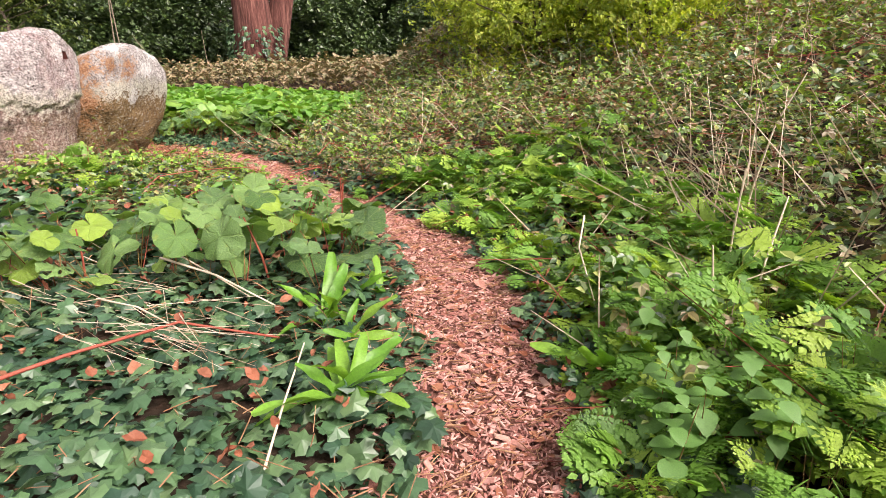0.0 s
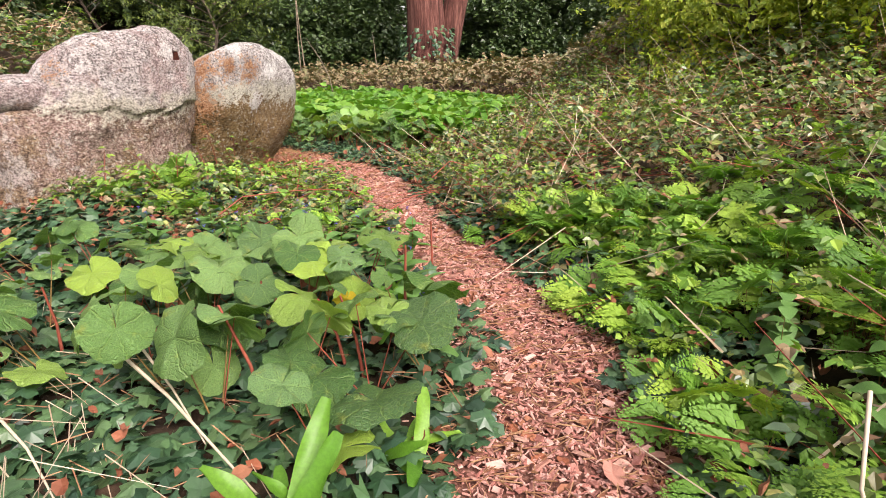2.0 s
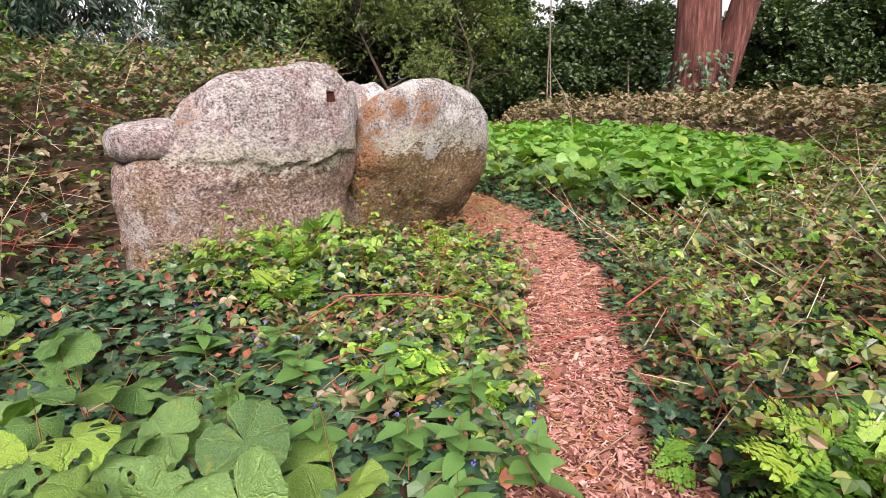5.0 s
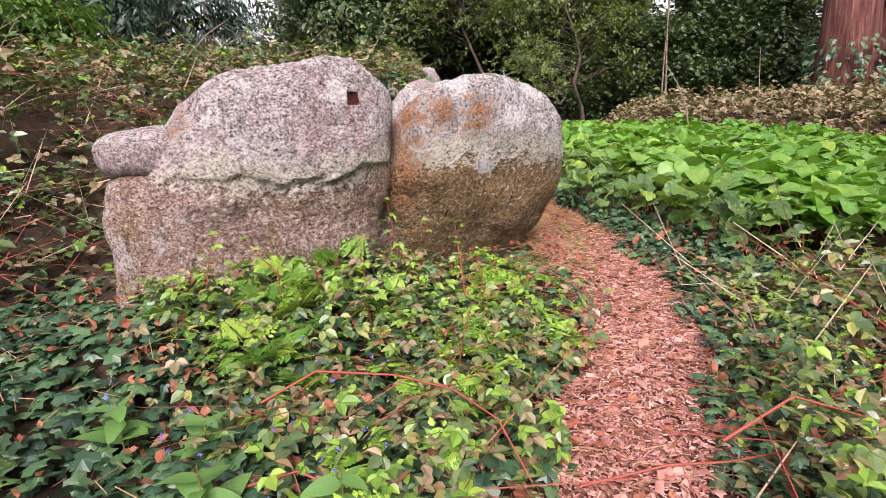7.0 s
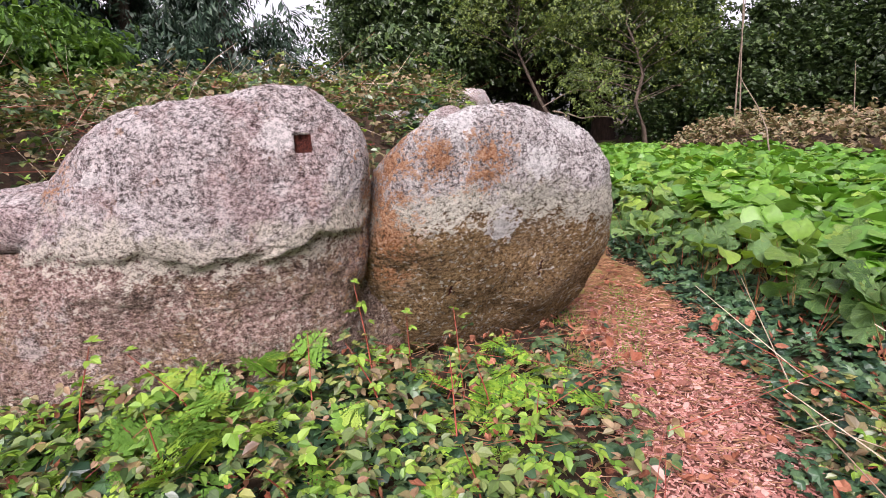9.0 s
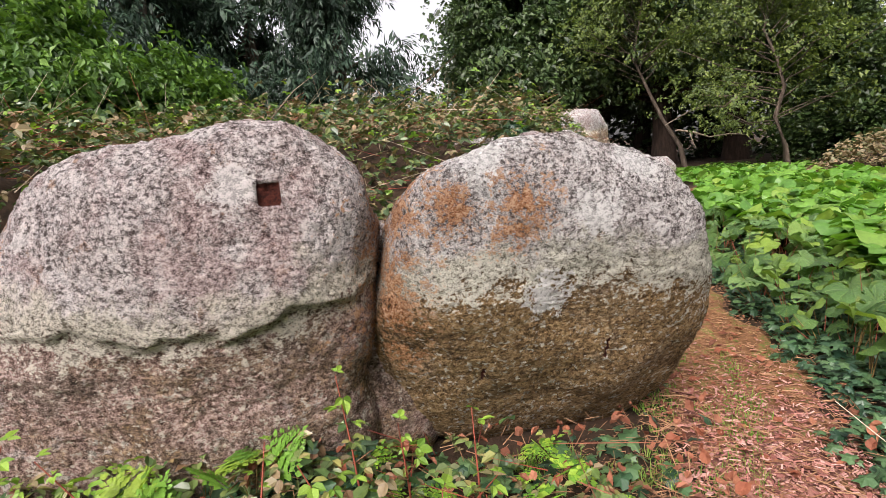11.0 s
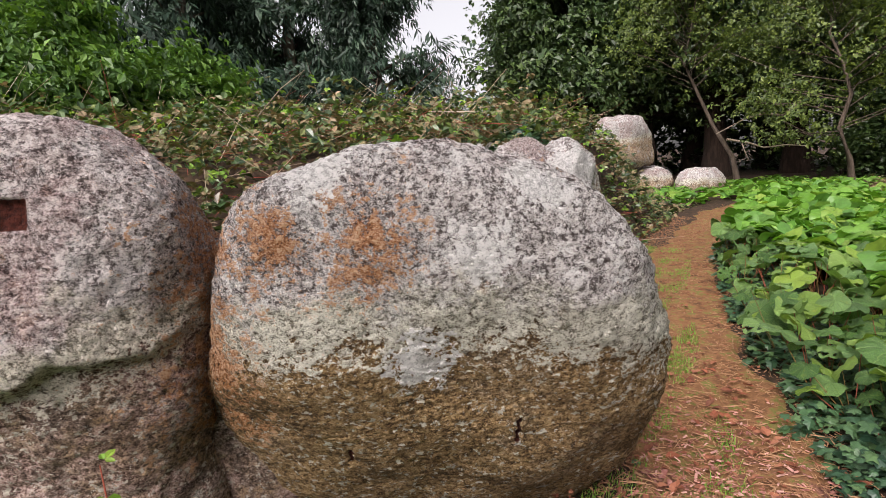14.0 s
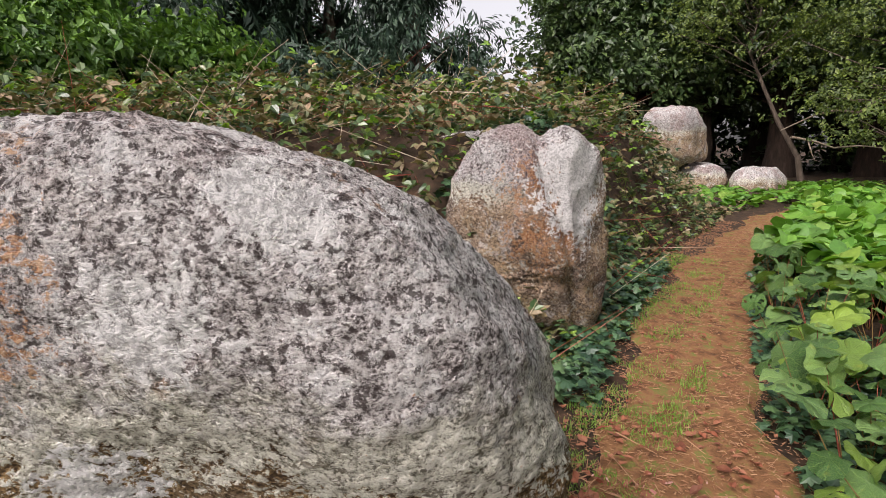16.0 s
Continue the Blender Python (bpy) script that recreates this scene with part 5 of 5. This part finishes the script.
bough([(-12.2, 22.1, -0.1), (-12.12, 22.06, 2.29), (-12.05, 22.04, 3.16), (-11.95, 21.98, 4.16), (-11.83, 21.81, 5.43)], 0.03, "slender bare upright stem before the hedge")
bough([(-7.9, 19.86, 0.2), (-7.91, 19.85, 0.86), (-7.95, 19.84, 1.7), (-7.97, 19.81, 2.31)], 0.022, "thin pale sapling beyond the butterbur")

n = 700
a, z = rng.uniform(0, 6.28, n), rng.uniform(0, 1, n) ** 1.5 * 2.6
strew("ivy_on_trunk", IVYLEAF, np.stack([-7.6 + 1.05 * np.cos(a), 24.2 + 1.05 * np.sin(a), z], -1), turns(a - math.pi / 2, rng.normal(-0.9, 0.3, n), rng.normal(0, 0.3, n)), rng.uniform(0.12, 0.22, n), IVY, "dark ivy climbing the foot of the great trunk", "ivy")
n = 26
x, y = rng.normal(-2.6, 0.5, n), rng.normal(5.15, 0.25, n)
strew("blue_flowers", sprig(9, simple_leaf(0.4), 5), np.stack([x, y, rng.uniform(0.25, 0.4, n)], -1), turns(rng.uniform(0, 6.28, n), rng.normal(0, 0.4, n), rng.normal(0, 0.4, n)), rng.uniform(0.02, 0.03, n), BLUE, "small blue alkanet flowers among the leaves", "flowers")
yl = new("butterbur_leaf", mesh_from("butterbur_leaf", *round_leaf(77, 4, 26), YELLOW))
yl.matrix_basis = pose(-1.0, 3.62, 0.3, -50, 20, 30) @ Matrix.Scale(0.12, 4)
tagged(yl, "yellowed dying butterbur leaf among green ones", "leaf")
n = 70
x, y = rng.normal(1.75, 0.3, n), rng.normal(3.2, 0.5, n)
strew("dry_stems", stalk(3), np.stack([x, y, soil(x, y) + rng.uniform(0.1, 0.4, n)], -1), turns(rng.normal(0.5, 0.5, n), rng.normal(0.6, 0.35, n), np.zeros(n)), np.stack([np.full(n, 0.009), rng.uniform(0.35, 0.9, n), np.full(n, 0.009)], -1), STRAW, "thick pale dry stalks leaning over the near bank", "stems")
lying("bramble_cane", [(-2.5, 4.85, 0.14), (-2.31, 5.04, 0.24), (-2.16, 5.2, 0.14)], 0.006, CANE, "thin red bramble cane arching over the ground ivy")
lying("bramble_cane", [(-2.89, 5.11, 0.22), (-2.81, 5.34, 0.32), (-2.55, 5.58, 0.32), (-2.29, 5.69, 0.32), (-2.01, 5.68, 0.32), (-1.78, 5.62, 0.22)], 0.006, CANE, "thin red bramble cane arching over the ground ivy")
lying("bramble_cane", [(-1.77, 5.85, 0.1), (-1.57, 6.05, 0.2), (-1.45, 6.22, 0.2), (-1.39, 6.63, 0.1)], 0.006, CANE, "thin red bramble cane arching over the ground ivy")
lying("bramble_cane", [(-1.41, 6.08, 0.36), (-1.32, 6.33, 0.46), (-1.14, 6.56, 0.36)], 0.006, CANE, "thin red bramble cane arching over the ground ivy")
bough([(-11.27, 7.07, 2.09), (-11.36, 7.4, 2.41), (-11.34, 7.81, 2.6), (-11.39, 8.23, 2.79)], 0.012, "bare grey twig standing above the brambles")
bough([(-11.27, 7.31, 2.17), (-11.25, 7.41, 2.48), (-11.23, 7.4, 2.64)], 0.01, "bare grey twig standing above the brambles")
bough([(-11.26, 7.56, 2.36), (-11.35, 7.89, 2.49), (-11.41, 8.15, 2.73)], 0.008, "bare grey twig standing above the brambles")
bough([(-9.35, 6.57, 2.18), (-9.27, 6.86, 2.48), (-9.19, 7.15, 2.67)], 0.01, "bare grey twig standing above the brambles")
bough([(-11.61, 21.51, 0.32), (-11.66, 21.47, 2.86), (-11.51, 21.2, 5.17)], 0.035, "bare grey twig standing above the brambles")


# ---- upright red stalks and pale stems among the butterbur ----
for (x, y), h, lean in (((-0.75, 3.65), 0.55, 0.06), ((-0.94, 3.45), 0.36, -0.08), ((-1.06, 3.03), 0.5, -0.1), ((-0.89, 4.47), 0.42, 0.03), ((-0.84, 3.41), 0.4, -0.05), ((-2.32, 3.22), 0.4, 0.05), ((-1.5, 3.6), 0.35, 0.1)):
    lying("flower_stalk", [(x, y, 0.03), (x + lean * 0.4, y, 0.03 + 0.5 * h), (x + lean, y - 0.04, 0.03 + h)], 0.009, CANE, "upright dead red flower stalk among butterbur leaves")
lying("dry_stem", [(-1.68, 2.98, 0.3), (-1.3, 2.83, 0.24), (-0.85, 2.66, 0.07)], 0.008, STRAW, "pale dry stem lying slantwise over the ivy")
lying("dry_stem", [(-1.6, 3.02, 0.31), (-1.35, 2.9, 0.22), (-1.1, 2.75, 0.14)], 0.006, STRAW, "pale dry stem lying slantwise over the ivy")
lying("dry_stem", [(-1.87, 2.63, 0.2), (-1.6, 2.53, 0.19), (-1.36, 2.42, 0.12)], 0.006, STRAW, "short pale dry stem lying on the ivy")
lying("dry_stem", [(0.78, 2.95, 0.5), (0.7, 2.7, 0.4), (0.73, 2.44, 0.2)], 0.006, STRAW, "pale dry stem leaning out of the cow parsley")
for i in range(9):
    x, y = 1.15 + 0.12 * i + 0.2 * random.random(), 1.9 + 0.22 * i + 0.5 * random.random()
    g = float(soil(np.array([x]), np.array([y]))[0])
    dx, dy, h = random.uniform(-0.25, 0.3), random.uniform(-0.2, 0.2), random.uniform(0.55, 0.85)
    lying("dry_stem", [(x, y, g), (x + 0.4 * dx, y + 0.4 * dy, g + 0.55 * h), (x + dx, y + dy, g + h)], 0.0075, STRAW, "tall pale dry stalk standing among cow parsley")

# ---- alkanet: pointed pale green leaves with blue flowers ----
ALKANET = [mesh_from("leaf", *ovate(0.27, 0.25, d), NETTLE) for d in (0.2, 0.4)]
PETALS = mesh_from("flower", *sprig(9, simple_leaf(0.4), 5), BLUE)


def alkanet(place, count, size, seed):
    r = np.random.default_rng(seed)
    base = new("alkanet")
    base.location = place
    tagged(base, "leafy alkanet with pointed pale green leaves and blue flowers", "plant", "alkanet plants")
    for k in range(count):
        h = 0.04 + 0.2 * k / count
        sc = size * r.uniform(0.75, 1.2) * (1.15 - 0.5 * k / count)
        lf = new("leaf", ALKANET[k % 2])
        lf.parent = base
        lf.matrix_basis = Matrix.LocRotScale(Vector((0, 0, h)), Euler((r.uniform(0.0, 0.7), r.normal(0, 0.2), 2.4 * k + r.normal(0, 0.2))), Vector((sc, sc, sc)))
    sm = new("stem", STALKS[0])
    sm.parent = base
    sm.matrix_basis = Matrix.LocRotScale(Vector((0, 0, -0.02)), Vector((0.05, 0, 1)).to_track_quat("Y", "Z"), Vector((0.008, 0.3, 0.008)))
    for k in range(int(r.integers(1, 4))):
        fl = new("flower", PETALS)
        fl.parent = base
        fl.matrix_basis = Matrix.LocRotScale(Vector((r.normal(0.015, 0.03), r.normal(0, 0.03), 0.27 + 0.03 * k)), Euler((r.normal(0, 0.4), 0, r.uniform(0, 6))), Vector((0.026, 0.026, 0.026)))


for i, (x, y) in enumerate([(-2.36, 4.41), (-2.41, 4.75), (-1.86, 4.45), (-1.57, 4.65), (-1.92, 4.85), (-3.1, 4.6), (-1.4, 4.75), (-1.2, 4.5), (-1.15, 4.85), (-2.75, 4.85), (-0.95, 4.2), (-2.1, 5.1), (-1.6, 5.05), (-0.72, 3.9), (-0.6, 3.55)]):
    alkanet((x, y, 0.08), 11, 0.16, 3000 + i)

# ---- young bramble shoots at the boulders' foot ----
SHOOT = [mesh_from("leaf", *SPRAY, m, False) for m in (BRIGHT, BRAMBLE)]


def shoot(place, height, seed):
    r = np.random.default_rng(seed)
    base = new("bramble_shoot")
    base.location = place
    tagged(base, "young bramble shoot with light green leaves at the boulder", "bramble", "bramble shoots")
    dx, dy = r.normal(0, 0.12, 2)
    pts = [(0, 0, -0.03), (0.4 * dx, 0.4 * dy, 0.5 * height), (dx, dy, height)]
    part("stem", mesh_from("stem", *tube(pts, [0.005, 0.004, 0.002], 5), CANE), base)
    for k in range(7):
        u = 0.3 + 0.7 * k / 6
        lf = new("leaf", SHOOT[int(r.uniform() < 0.4)])
        lf.parent = base
        sc = r.uniform(0.05, 0.1)
        lf.matrix_basis = Matrix.LocRotScale(Vector((dx * u * u, dy * u * u, height * u)), Euler((r.normal(0.1, 0.35), r.normal(0, 0.3), 2.3 * k + r.normal(0, 0.3))), Vector((sc, sc, sc)))


for i, (x, y, h) in enumerate([(-3.93, 6.48, 0.55), (-3.88, 6.66, 0.48), (-3.77, 6.9, 0.5), (-3.8, 6.78, 0.35), (-3.6, 6.4, 0.4), (-3.5, 6.9, 0.35), (-3.35, 6.6, 0.38), (-3.75, 6.1, 0.36), (-3.9, 5.7, 0.4), (-3.6, 5.5, 0.38), (-3.2, 6.9, 0.33), (-3.0, 6.5, 0.36), (-3.3, 5.9, 0.36), (-2.8, 6.1, 0.38), (-4.1, 5.2, 0.42)]):
    shoot((x, y, float(soil(np.array([x]), np.array([y]))[0]) + 0.05), h, 4000 + i)


# ---- loose pieces along the path, each on its own ----
def pieces(name, n, pick, accept, me, size, parent, lift, tilt):
    x, y = pick(n * 3)
    ok = accept(x, y)
    x, y = x[ok][:n], y[ok][:n]
    z = soil(x, y) + lift
    for i in range(len(x)):
        ob = new(name, me[i % len(me)])
        ob.parent = parent
        k = rng.uniform(0.6, 1.5)
        ob.matrix_basis = Matrix.LocRotScale(Vector((x[i], y[i], z[i])), Euler((rng.normal(0, tilt), rng.normal(0, tilt), rng.uniform(0, 6.28))), Vector(size) * k)


FLAKE = [mesh_from("bark_flake", *CHIPBOX, LOOSE, False)]
DRYLEAF = [mesh_from("dead_leaf", *CURL, LOOSE, False)]
pieces("bark_flake", 290, along(7.2, 15.5, -0.34, 0.34), every, FLAKE, (0.022, 0.05, 0.004), footpath, 0.045, 0.2)
pieces("dead_leaf", 260, along(7.2, 15.8, -0.5, 0.5), every, DRYLEAF, (0.06, 0.065, 0.06), footpath, 0.04, 0.25)
pieces("twig", 120, along(7.2, 18.5, -0.4, 0.4), every, [mesh_from("twig", *stalk(3), CHIP_TAN, False)], (0.005, 0.16, 0.005), footpath, 0.05, 0.08)
